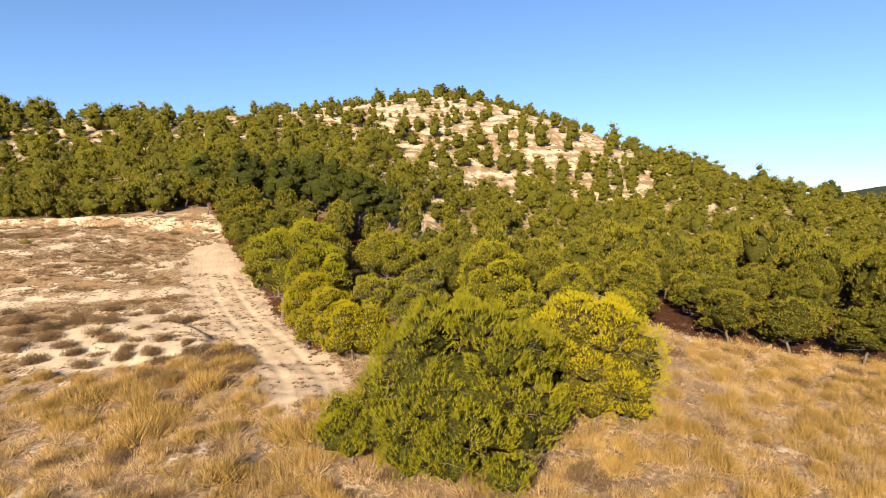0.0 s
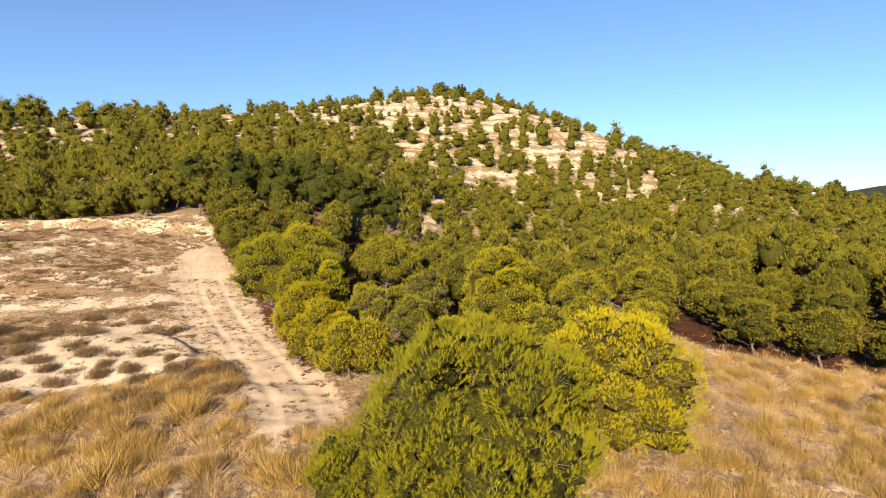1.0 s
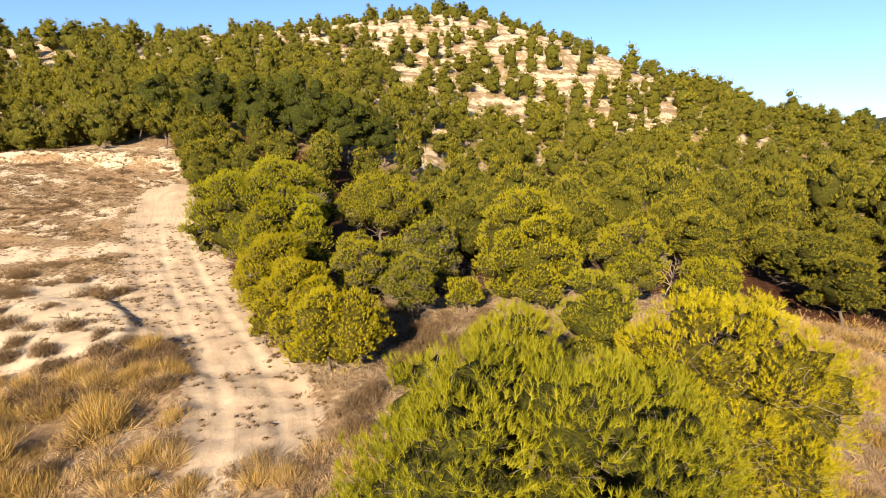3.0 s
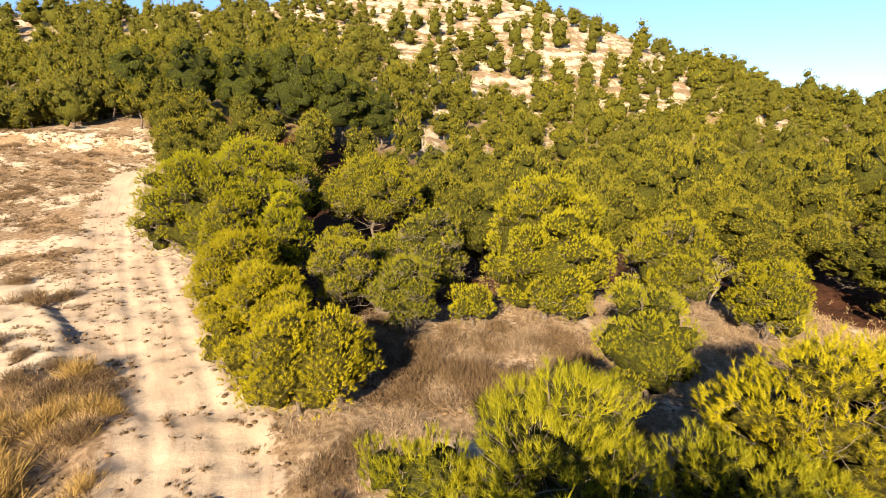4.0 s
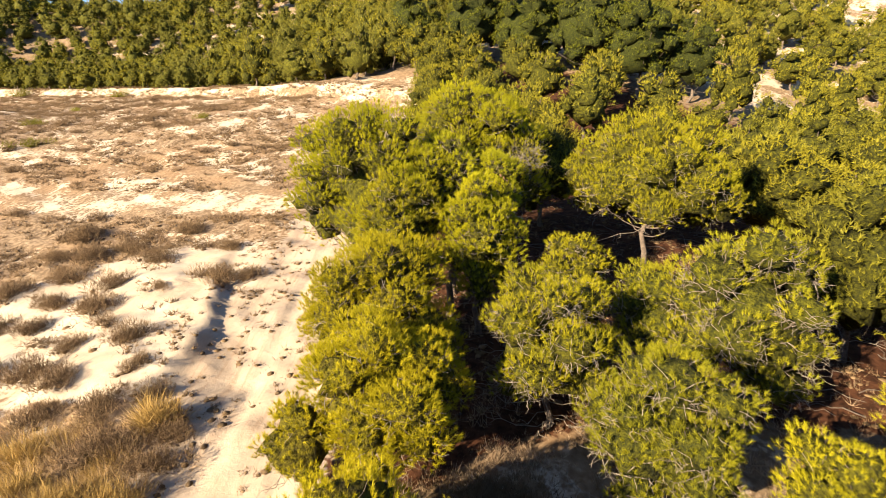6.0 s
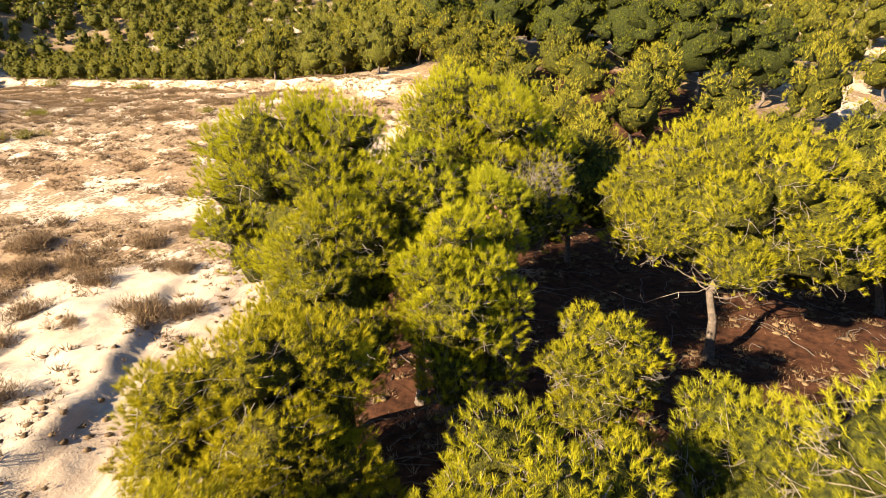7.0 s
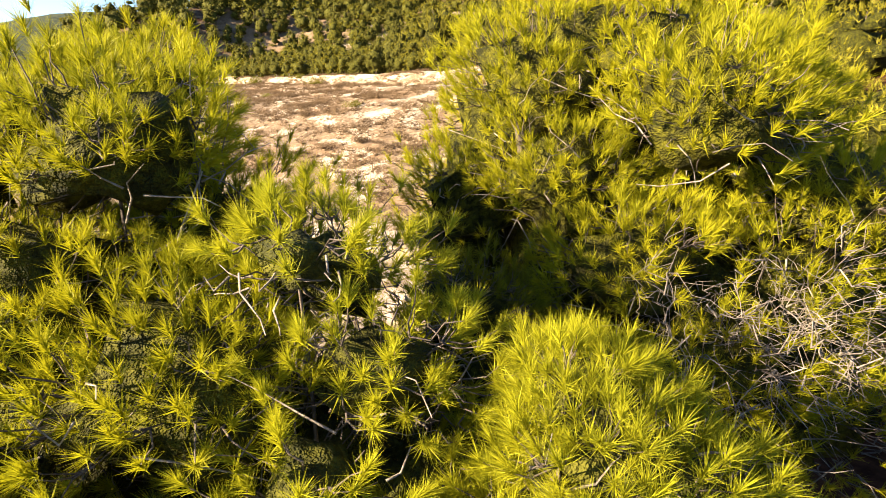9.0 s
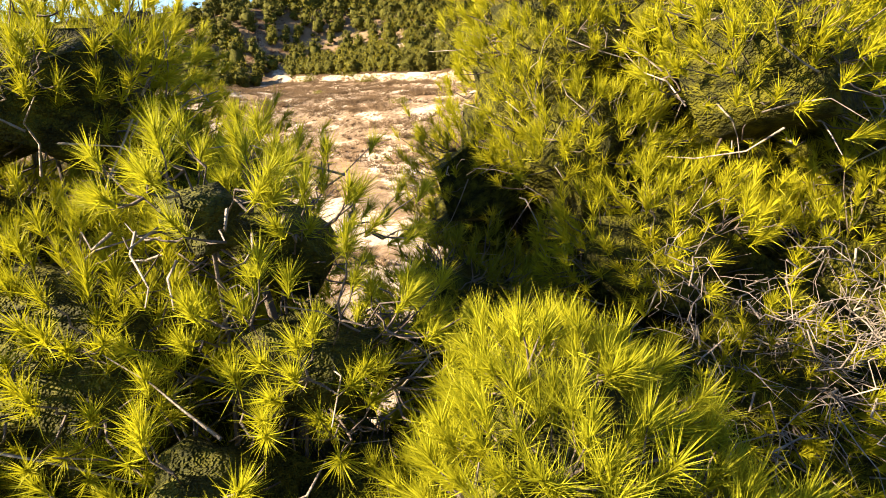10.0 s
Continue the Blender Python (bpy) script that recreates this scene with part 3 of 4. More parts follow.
# the pines about which the walk ends
END = dict(knob=0.32, gap=0.122, needles=66, length=0.105, width=0.0038, fan=0.44, loose=1.8, rise=0.7, core=0.72, heart=0.55, depth=0.5, deep=0.2, limb=0.7, wild=0.2, thin_low=0.75)
near_pine(-10.15, 34.3, 6.9, 2.6, 1.9, 25, NEEDLE_BRIGHT, 0.9, 32, 0.84, "tall yellow-green pine beside the white track", twigs=2200, dead=16, fine=500, **{**END, "gap": 0.118, "thin_low": 0.6})
tall = near_pine(-8.95, 38.2, 7.45, 2.4, 2.0, 26, NEEDLE_BRIGHT, 1.2, 30, 0.84, "tall pine with pale bare twigs under its crown", twigs=2200, dead=14, fine=600, **{**END, "gap": 0.108, "needles": 46, "width": 0.0046, "core": 0.78, "thin_low": 0.3, "deep": 0.12})
slim = near_pine(-7.08, 35.6, 5.72, 0.62, 0.58, 27, NEEDLE_LONG, 2.0, 12, 0.36, "slim pine with long bright needles and brown cones", twigs=1200, dead=8, fine=150, **{**END, "gap": 0.076, "needles": 80, "width": 0.0031, "knob": 0.24, "core": 0.8, "depth": 0.35})
near_pine(-8.2, 35.15, 6.12, 1.0, 0.95, 29, NEEDLE_LONG, 1.9, 16, 0.48, "slim pine with bright tufts between two tall ones", twigs=1200, dead=12, fine=200, **{**END, "gap": 0.165, "needles": 110, "width": 0.0036, "knob": 0.3, "core": 0.5, "heart": 0.35, "fan": 0.5, "thin_low": 0.85})
near_pine(-6.85, 34.3, 5.15, 1.2, 1.1, 28, NEEDLE_BRIGHT, 0.5, 18, 0.54, "bushy pine with bright upright shoots", twigs=900, dead=10, fine=200, **{**END, "gap": 0.112, "knob": 0.26, "thin_low": 0.4})
near_pine(-8.75, 36.4, 5.5, 1.0, 0.9, 39, NEEDLE_GREEN, 1.2, 14, 0.5, "dark green pine between two tall ones", twigs=700, dead=10, fine=200, **{**END, "gap": 0.12, "needles": 36, "width": 0.005, "thin_low": 0.4})
near_pine(-8.6, 33.4, 5.4, 1.3, 1.1, 37, NEEDLE, 0.3, 18, 0.58, "low bushy pine under the tall ones", twigs=700, dead=10, fine=200, **{**END, "knob": 0.28, "thin_low": 0.15})


def twig_tangle(tree, cx, cy, cz, reach, n, seed):
    """Bare pale twigs branching from the lower side of a crown."""
    g = np.random.default_rng(seed)
    root = np.array([cx, cy, cz]) + g.normal(size=(n, 3)) * np.array([0.25, 0.25, 0.18])
    end = root + unit(g.normal(size=(n, 3)) * np.array([1, 1, 0.55]) + np.array([0.55, -0.25, 0.1])) * reach * g.uniform(0.4, 1.0, (n, 1))
    p0 = curve_paths(g, root, end, 7, g.uniform(-0.12, 0.10, n), 0.035)
    v0, f0 = tubes(p0, np.full((n, 1), 0.0042) * np.linspace(1.2, 0.4, 7), 4)
    k = n * 6
    q, r = g.integers(0, n, k), g.integers(1, 7, k)
    e1 = p0[q, r] + unit(unit(end - root)[q] + g.normal(size=(k, 3)) * 0.9) * g.uniform(0.12, 0.42, (k, 1))
    v1, f1 = tubes(curve_paths(g, p0[q, r], e1, 5, g.uniform(-0.06, 0.06, k), 0.02), np.full((k, 1), 0.0024) * np.linspace(1.1, 0.4, 5), 3)
    ob = new("bare_wood", mesh_of("bare_wood", np.concatenate([v0, v1]), np.concatenate([f0, f1 + len(v0)]), DEADWOOD, True))
    ob.parent = tree
    ob["kind"] = "stuff"


twig_tangle(tall, 1.5, -1.15, 3.75, 0.34, 30, 3)
twig_tangle(tall, 1.75, -0.7, 3.85, 0.32, 30, 4)


def cone_mesh():
    """A closed pine cone, its scales in rising rows."""
    rows, verts, faces = 9, [], []
    for i in range(rows):
        r = 0.030 * math.sin(math.pi * (0.14 + 0.80 * i / rows)) + 0.004
        for j in range(8):
            a, z = 6.283 * (j + 0.5 * (i % 2)) / 8, 0.0115 * i
            for da, dr, dz in ((-0.42, -0.006, 0.0), (0.42, -0.006, 0.0), (0.30, 0.006, 0.012), (-0.30, 0.006, 0.012)):
                verts.append((math.cos(a + da) * (r + dr), math.sin(a + da) * (r + dr), z + dz))
            k = len(verts) - 4
            faces += [(k, k + 1, k + 2), (k, k + 2, k + 3)]
    v, f = BALLS[1]
    body = v * np.array([0.026, 0.026, 0.055]) + np.array([0, 0, 0.05])
    return mesh_of("cone", np.concatenate([np.array(verts), body]), np.concatenate([np.array(faces), f + len(verts)]), CONE)


CONES = cone_mesh()
for cx, cy, cz, tip in ((0.30, -0.26, 3.80, 160), (0.22, -0.30, 3.86, 140), (0.34, -0.16, 3.74, 170), (0.12, -0.36, 3.70, 150)):
    cone = new("cone", CONES)
    cone.parent = slim
    cone.matrix_basis = pose(cx, cy, cz, tip, 15, 40 * cz) @ Matrix.Scale(0.72, 4)

# ---- middle distance: shared shapes ----
MID_GROUP, FAR_GROUP = "pines of the wood", "pines on the hillside"
WOOD_LABELS = ((NEEDLE_WOOD, "rounded yellow-green pine in the wood"), (NEEDLE_WOOD, "bushy olive pine in the wood"), (NEEDLE_WOOD_GREEN, "green pine with a flat rounded crown"),
               (NEEDLE_WOOD, "lobed yellow-green pine in the wood"), (NEEDLE_WOOD_GREEN, "broad green pine in the wood"))
HILL_LABELS = ((NEEDLE_WOOD, "small olive pine on the stony slope"), (NEEDLE_HILL, "young olive pine on the slope"), (NEEDLE_HILL, "bushy pine on the pale slope"),
               (NEEDLE_HILL, "rounded olive pine on the hill"))
MID = dict(crease=0.5, knob=0.5, gap=0.165, needles=7, length=0.16, width=0.024, fan=0.5, rise=0.7, core=0.8, heart=0.6, depth=0.6, bare_below=0.75, wild=0.24, squash=0.9)
WOODS = dict(crease=0.45, knob=0.55, gap=0.235, needles=5, length=0.19, width=0.038, fan=0.5, rise=0.7, core=0.82, heart=0.62, depth=0.58, level=1, bare_below=0.75, wild=0.26, squash=0.92)
SLOPE = dict(knob=0.65, gap=0.30, needles=3, length=0.24, width=0.075, fan=0.5, rise=0.8, core=0.86, heart=0.62, depth=0.42, level=1, bare_below=0.45, wild=0.3)
KINDS = {
    "edge": [pine_parts(60 + s, 5.0, 2.3, 2.2, 0.5, 18, 0.84, dead=8, **MID) + w for s, w in enumerate(WOOD_LABELS)],
    "wood": [pine_parts(70 + s, 4.4, 1.85, 1.8, 0.5, 12, 0.74, **WOODS) + w for s, w in enumerate(WOOD_LABELS)],
    "hill": [pine_parts(80 + s, 4.2, 1.5, 1.5, -0.6, 9, 0.68, **{**SLOPE, "gap": 0.38, "needles": 3, "length": 0.27, "width": 0.09}) + w for s, w in enumerate(HILL_LABELS)],
    "slope": [pine_parts(90 + s, 4.4, 1.55, 1.55, -0.6, 12, 0.62, **{**SLOPE, "needles": 5, "width": 0.048, "length": 0.27, "rise": 1.0, "depth": 0.4, "core": 0.78, "squash": 1.1}) + w for s, w in enumerate(HILL_LABELS)],
    "dark": [pine_parts(95 + s, 7.5, 3.4, 3.2, 0.3, 22, 1.05, dead=4, **{**MID, "gap": 0.24, "width": 0.036}) + (NEEDLE_DARK, "large dark green pine") for s in range(2)],
}
WIDE = {"edge": 2.2, "wood": 1.75, "hill": 1.55, "slope": 1.65, "dark": 3.2}
FIRST, FAR_ONES = {}, []
rng = np.random.default_rng(5)
MOST_THINGS = 290


def stand(tag, x, y, scale, group, tall=1.0, kind=None):
    k = int(rng.integers(0, len(KINDS[tag]))) if kind is None else kind
    turn, z = rng.uniform(0, 360), float(land(x, y)) - 0.05
    PLACED.append((x, y, WIDE[tag] * scale))
    if len(PLACED) > MOST_THINGS:
        FAR_ONES.append((tag, k, x, y, z, turn, scale, tall))
        return
    m, parts = pose(x, y, z, 0, 0, turn), KINDS[tag][k]
    if (tag, k) not in FIRST:
        t = FIRST[tag, k] = pine(parts[:4], parts[4], parts[5], group)
        t.matrix_basis = m
    else:
        t = copy_thing(FIRST[tag, k], m)
    t.scale = (scale, scale, scale * tall)


# single pines that stand out at the wood's edge: x, y, height, radius
for x, y, h, r in ((12.6, 35.4, 2.9, 1.9), (17.8, 35.6, 3.5, 2.4), (19.8, 31.0, 3.3, 2.0), (16.9, 32.2, 3.3, 1.9), (22.9, 29.2, 3.4, 2.1), (26.2, 27.4, 3.4, 2.1), (13.5, 38.8, 4.0, 2.2),
                   (22.5, 34.0, 3.6, 2.2), (7.5, 40.5, 4.2, 2.3), (2.0, 39.5, 4.0, 2.2), (-8.6, 43.0, 4.3, 2.2), (-12.3, 40.6, 4.3, 2.1), (-14.7, 44.6, 4.2, 2.2),
                   (-10.8, 47.3, 4.4, 2.3), (-17.3, 49.4, 4.4, 2.3), (-5.0, 45.6, 4.2, 2.2), (-19.8, 53.6, 4.6, 2.3), (-22.6, 58.0, 4.6, 2.3), (0.8, 36.9, 4.2, 1.8), (5.6, 36.6, 4.0, 1.7), (-1.0, 44.5, 4.1, 2.3)):
    stand("edge", x, y, r / 2.4, MID_GROUP, (h / 5.0) / (r / 2.4))
for x, y in ((-26.3, 60.6), (-29.4, 62.2), (-24.4, 61.6), (-27.6, 64.0), (-16.5, 54.3), (-19.2, 57.6), (-13.2, 51.6), (-21.8, 61.2), (-15.2, 59.6), (-11.0, 55.6), (-18.0, 62.5), (-12.0, 62.6), (-7.5, 59.5)):
    stand("wood", x, y, 1.0, MID_GROUP)
# the dark pines at the foot of the hill
for x, y, s in ((-28.5, 64, 0.85), (-24.0, 66, 0.95), (-19.5, 66.5, 1.0), (-14.8, 67.5, 1.1), (-10.5, 67.0, 1.0), (-7.2, 68.5, 0.8), (-17.0, 71, 1.0), (-1.0, 170, 0.55), (5.0, 172, 0.6), (11.0, 171, 0.55), (101, 143, 0.95)):
    stand("dark", x, y, s, "dark pines at the foot of the hill")
BARE = ((27.8, 44.6, 2.2), (20.8, 43.8, 1.9), (10.2, 34.6, 1.8))
CLEAR = (*((x, y, 1.3) for x, y, h in BARE), (-5.2, 75.5, 3.0), (-2.5, 73.0, 3.4), (2.8, 74.0, 3.0), (-2.0, 68.0, 3.0), (7.6, 103, 6.5), (-5, 104, 5), (24, 121, 6), (15.3, 36.6, 1.3), (14.5, 33, 1.2), (36, 108, 4), (-6.9, 38.6, 1.6), (-6.2, 42.0, 1.8), (-6.0, 33.6, 1.4))


def free(x, y, r, close):
    return all((x - a) ** 2 + (y - b) ** 2 > (close * (r + c)) ** 2 for a, b, c in PLACED) and all((x - a) ** 2 + (y - b) ** 2 > c * c for a, b, c in CLEAR)


def plant(n, x0, x1, y0, y1, keep, tag, base, spread, close, group):
    xs, ys = scatter(rng, x0, x1, y0, y1, n)
    ok = rng.random(n) < keep(xs, ys)
    order = np.argsort(ys[ok])
    for x, y in zip(xs[ok][order], ys[ok][order]):
        s = base * rng.uniform(1 - spread, 1 + spread) * (1 - 0.38 * float(smooth(112, 140, y - 0.45 * max(x, 0))))
        if free(x, y, WIDE[tag] * s, close):
            stand(tag, x, y, s, group, rng.uniform(0.76, 1.32) if tag in ("edge", "wood") else rng.uniform(0.62, 1.1))


plant(1100, -20, 34, 35.5, 47, lambda x, y: wood(x, y) * ((y > 41) | (x > -1)) * (x < 0.86 * y), "edge", 0.86, 0.32, 0.98, MID_GROUP)
plant(2600, -26, 75, 30, 80, lambda x, y: wood(x, y) * ((y > 47) | (x > 30)) * (x < 0.86 * y + 4), "wood", 1.0, 0.34, 0.96, MID_GROUP)


def slope_cover(x, y):
    ridge = 178 - 0.24 * np.abs(x) - 0.0016 * np.maximum(x, 0) ** 2
    right = smooth(-10, 10, x - 0.12 * (y - 80)) * (1 - smooth(92, 112, y - 0.62 * np.maximum(x - 8, 0)))
    left = (1 - smooth(-34, -4, x)) * (0.78 + 0.22 * (1 - smooth(75, 120, y)) + 0.3 * (1 - smooth(66, 78, y)))
    top = smooth(158, 168, y) * (np.abs(x - 6) < 24)
    base = (0.75 + 0.5 * ripple(x, y, 30, 21)) * (1 - 0.45 * smooth(122, 130, y + 0.3 * x - 8) * (x > 14))
    return np.clip(np.maximum.reduce([right, left * (1 - 0.66 * smooth(112, 138, y)), top, base * (1 - 0.6 * smooth(100, 126, y - 0.3 * np.maximum(x, 0)))]), 0, 1) * (y < ridge + 4) * ((y > 78) | ((x < -25) & (y > 60.5)) | (x > 40))


plant(700, -44, -25, 59.8, 72, lambda x, y: 1.0 - wood(x, y), "slope", 0.95, 0.3, 0.66, FAR_GROUP)
plant(800, -120, -25, 59.6, 66, lambda x, y: 0.95 + 0 * x, "slope", 0.82, 0.3, 0.92, FAR_GROUP)
plant(4200, -110, 70, 59, 98, slope_cover, "slope", 1.1, 0.4, 0.74, FAR_GROUP)
plant(9000, -165, 140, 59, 182, lambda x, y: slope_cover(x, y) * ((y > 96) | (x < -105) | (x > 65)), "hill", 1.15, 0.5, 0.72, FAR_GROUP)
plant(1500, -260, -73, 5, 140, lambda x, y: smooth(0, 4, -x - 82 - 0.9 * np.clip(y - 32, 0, 40)) * (1 - smooth(59, 62, y) * (x > -150)), "hill", 1.1, 0.25, 1.0, FAR_GROUP)
# and over the rise in the west
plant(2600, -170, -98, 36, 112, lambda x, y: smooth(0, 5, -x - 84 - 0.75 * np.clip(y - 32, 0, 28)), "hill", 1.2, 0.3, 0.62, FAR_GROUP)
# the wood goes on towards the east
plant(700, 22, 110, 8, 96, lambda x, y: wood(x, y) * (x > 0.86 * y + 3), "slope", 1.35, 0.2, 0.95, FAR_GROUP)
# the pines far up the hill, too many to count
verts, faces, kinds, at = [], [], [], 0
for tag, k, x, y, z, turn, scale, tall in FAR_ONES:
    crown = KINDS[tag][k % len(KINDS[tag])][2]
    c, s = math.cos(radians(turn)), math.sin(radians(turn))
    spin = np.array([[c, s, 0], [-s, c, 0], [0, 0, tall]]) * scale
    tv, tf = tubes(np.array([[[0, 0, -0.2], [0, 0, 1.5], [0, 0, 3.2]]]), np.array([[0.11, 0.08, 0.03]]), 4)
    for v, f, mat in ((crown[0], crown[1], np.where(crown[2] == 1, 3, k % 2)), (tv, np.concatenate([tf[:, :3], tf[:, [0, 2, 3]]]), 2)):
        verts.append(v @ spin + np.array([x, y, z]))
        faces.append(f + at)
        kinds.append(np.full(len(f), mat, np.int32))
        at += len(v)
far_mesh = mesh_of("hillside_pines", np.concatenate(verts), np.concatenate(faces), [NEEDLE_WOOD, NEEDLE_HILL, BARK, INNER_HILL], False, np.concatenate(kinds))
tagged(new("hillside_pines", far_mesh), "many small olive pines over the pale hill and wood", "trees", kind="stuff")

# bare pale pines at the wood's edge
def bare_pine(x, y, h, seed, label):
    """A dead pine: leaning trunk, forked limbs and fine twigs without needles."""
    g = np.random.default_rng(seed)
    tree = tagged(new("dead_pine"), label, "tree", "dead pines")
    lean = g.normal(size=2) * 0.22 * h
    s = np.linspace(0, 1, 8)
    tp = np.stack([lean[0] * s, lean[1] * s, -0.2 + s * (h + 0.2)], 1)
    tp[1:-1, :2] += g.normal(size=(6, 2)) * 0.03 * h
    data = [("trunk", tubes(tp[None], (0.055 * (1 - 0.75 * s))[None], 7))]
    k = 11
    z = g.integers(3, 8, k)
    ends = tp[z] + unit(g.normal(size=(k, 3)) * np.array([1, 1, 0.3]) + np.array([0, 0, 0.6])) * g.uniform(0.5, 1.3, (k, 1))
    lp = curve_paths(g, tp[z], ends, 6, g.uniform(-0.1, 0.15, k), 0.05)
    q, r = g.integers(0, k, 60), g.integers(2, 6, 60)
    te = lp[q, r] + unit(unit(ends - tp[z])[q] + g.normal(size=(60, 3)) * 0.8) * g.uniform(0.2, 0.55, (60, 1))
    v0, f0 = tubes(lp, np.full((k, 1), 0.024) * np.linspace(1.1, 0.35, 6), 5)
    v1, f1 = tubes(curve_paths(g, lp[q, r], te, 5, g.uniform(-0.05, 0.05, 60), 0.02), np.full((60, 1), 0.010) * np.linspace(1, 0.4, 5), 3)
    data.append(("limb_wood", (np.concatenate([v0, v1]), np.concatenate([f0, f1 + len(v0)]))))
    for name, d in data:
        ob = new(name, mesh_of(name, *d, DEADWOOD, True))
        ob.parent = tree
        if name == "limb_wood":
            ob["kind"] = "stuff"
    tree.location = (x, y, float(land(x, y)))


for i, (x, y, h) in enumerate(BARE):
    bare_pine(x, y, h, 300 + i, "bare grey-white pine without needles")

# ---- ground: one sheet, fine where the walk goes ----
def grid_lines(stops, reach_lo, reach_hi, grow):
    """Lines of the sheet: even steps between the stops, then ever wider ones out to the reach."""
    line = np.concatenate([np.arange(a, b, st) for (a, st), (b, _) in zip(stops, stops[1:])])
    lo, hi, s_lo, s_hi = [line[0]], [line[-1]], stops[0][1], stops[-1][1]
    while lo[-1] > -reach_lo:
        s_lo *= grow
        lo.append(lo[-1] - s_lo)
    while hi[-1] < reach_hi:
        s_hi *= grow
        hi.append(hi[-1] + s_hi)
    return np.array(lo[:0:-1] + list(line) + hi[1:])


gx = grid_lines([(-30, 0.5), (-19, 0.15), (-4, 0.45), (20, 0.6)], 3000, 3000, 1.06)
gy = grid_lines([(8, 0.5), (20, 0.17), (44, 0.45), (60, 1.1), (186, 1.3)], 3000, 3000, 1.09)
X, Y = np.meshgrid(gx, gy)
Z = land(X, Y)
nx, ny = len(gx), len(gy)
idx = np.arange(nx * ny).reshape(ny, nx)
quads = np.stack([idx[:-1, :-1], idx[:-1, 1:], idx[1:, 1:], idx[1:, :-1]], -1).reshape(-1, 4)
ground = new("ground", mesh_of("ground", np.stack([X, Y, Z], -1).reshape(-1, 3), quads, GROUND, True))
tagged(ground, "pale chalky soil with a white track, dry grass and brown needle litter", "ground", kind="structure")


def mound_zone(x, y):
    d, way = along(TRACK, x, y)
    m = (1 - smooth(0.7, 1.1, np.hypot((x + 17.6) / 7.6, (y - 32.4) / 5.4))) * (d > 0)
    return m * (1 - 0.9 * smooth(0, 2, 28.0 - y + 0.35 * (x + 16)))


def chalk_zone(x, y):
    d, way = along(TRACK, x, y)
    half = 1.5 + 1.1 * smooth(7, 21, way)
    t = (1 - smooth(half - 0.2, half + 0.9, np.abs(d))) * smooth(0.5, 3, way)
    d2, _ = along(LANE, x, y)
    t = np.maximum(t, (0.66 - 0.010 * np.clip(-17 - x, 0, 40)) * (1 - smooth(0.5, 2.2, np.abs(d2))))
    t = np.maximum(t, mound_zone(x, y))
    field = (0.38 + 0.24 * ripple(x, y * 3.0, 14, 61)) * smooth(34, 37, y) * (x < -14) * (1 - smooth(60, 62, y))
    bank = (0.62 + 0.25 * ripple(x, y, 7, 63)) * smooth(57.0, 57.8, y) * (1 - smooth(58.6, 59.6, y)) * (x < -23) * smooth(-120, -100, x)
    q = strata(x, y, bare_land(x, y))
    q = q - np.floor(q)
    hill = (0.35 + 0.22 * ripple(x, y, 18, 62) + 0.26 * smooth(0.45, 0.6, q) * (1 - smooth(0.9, 1.0, q))) * smooth(66, 76, y) * (1 - smooth(92, 112, -x))
    near = (0.30 + 0.12 * ripple(x, y, 3.2, 64)) * (y < 34)
    return np.clip(np.maximum.reduce([t, field, bank, hill, near]), 0, 1)


D_TRACK, WAY = along(TRACK, X, Y)
ON = (1 - smooth(2.4, 3.2, np.abs(D_TRACK))) * smooth(0.5, 3, WAY) * (WAY < 38)
RUT = ON * np.maximum(np.exp(-((D_TRACK - 0.75) / 0.2) ** 2), np.exp(-((D_TRACK + 0.75) / 0.2) ** 2))
# the two oval litter patches also put the pines' shade into the clearing's colour
for name, values in (("off_track", np.clip(D_TRACK, -9, 9)), ("way", WAY), ("on_track", ON), ("rut", RUT), ("chalk", chalk_zone(X, Y)), ("copse", smooth(170, 230, np.hypot(X, Y - 60)) * (1 - smooth(1500, 2600, np.hypot(X, Y)))), ("litter", np.clip(0.75 * np.exp(-((X + 1.6) / 2.8) ** 2 - ((Y - 28.2) / 2.4) ** 2) + 0.6 * np.exp(-((X - 5.0) / 3.5) ** 2 - ((Y - 30.0) / 1.6) ** 2) + np.maximum(0.5 * smooth(0, 4, -X - 82 - 0.9 * np.clip(Y - 32, 0, 40)) * (X > -200) * (1 - smooth(60, 70, Y)), np.maximum(wood(X, Y) * (1 - smooth(62, 74, Y)), 0.3 * smooth(60, 62, Y) * (X < -24) * (1 - smooth(72, 84, Y)))) * 1.1 - 0.1, 0, 1))):
    ground.data.attributes.new(name, "FLOAT", "POINT").data.foreach_set("value", values.ravel().astype(np.float32))

# ---- dry grass and scrub ----
def grass(name, mat, label, xs, ys, n, length, width, spread, seed):
    r = np.random.default_rng(seed)
    at = np.stack([xs, ys, land(xs, ys) - 0.02], 1)
    axis = unit(np.concatenate([r.normal(size=(len(xs), 2)) * 0.25, np.ones((len(xs), 1))], 1))
    v, f = blades(r, at, axis, n, 1.0, width, spread)
    k = np.repeat(length * r.uniform(0.35, 1.0, len(xs)) * (0.75 + 0.55 * np.clip(ripple(xs, ys, 2.6, 34), -0.6, 1)), n)
    v3 = v.reshape(-1, 3, 3)
    v3[:, 2] = v3[:, :2].mean(1) + (v3[:, 2] - v3[:, :2].mean(1)) * k[:, None]
    ob = new(name, mesh_of(name, v3.reshape(-1, 3), f, mat))
    return tagged(ob, label, "grass", kind="stuff")


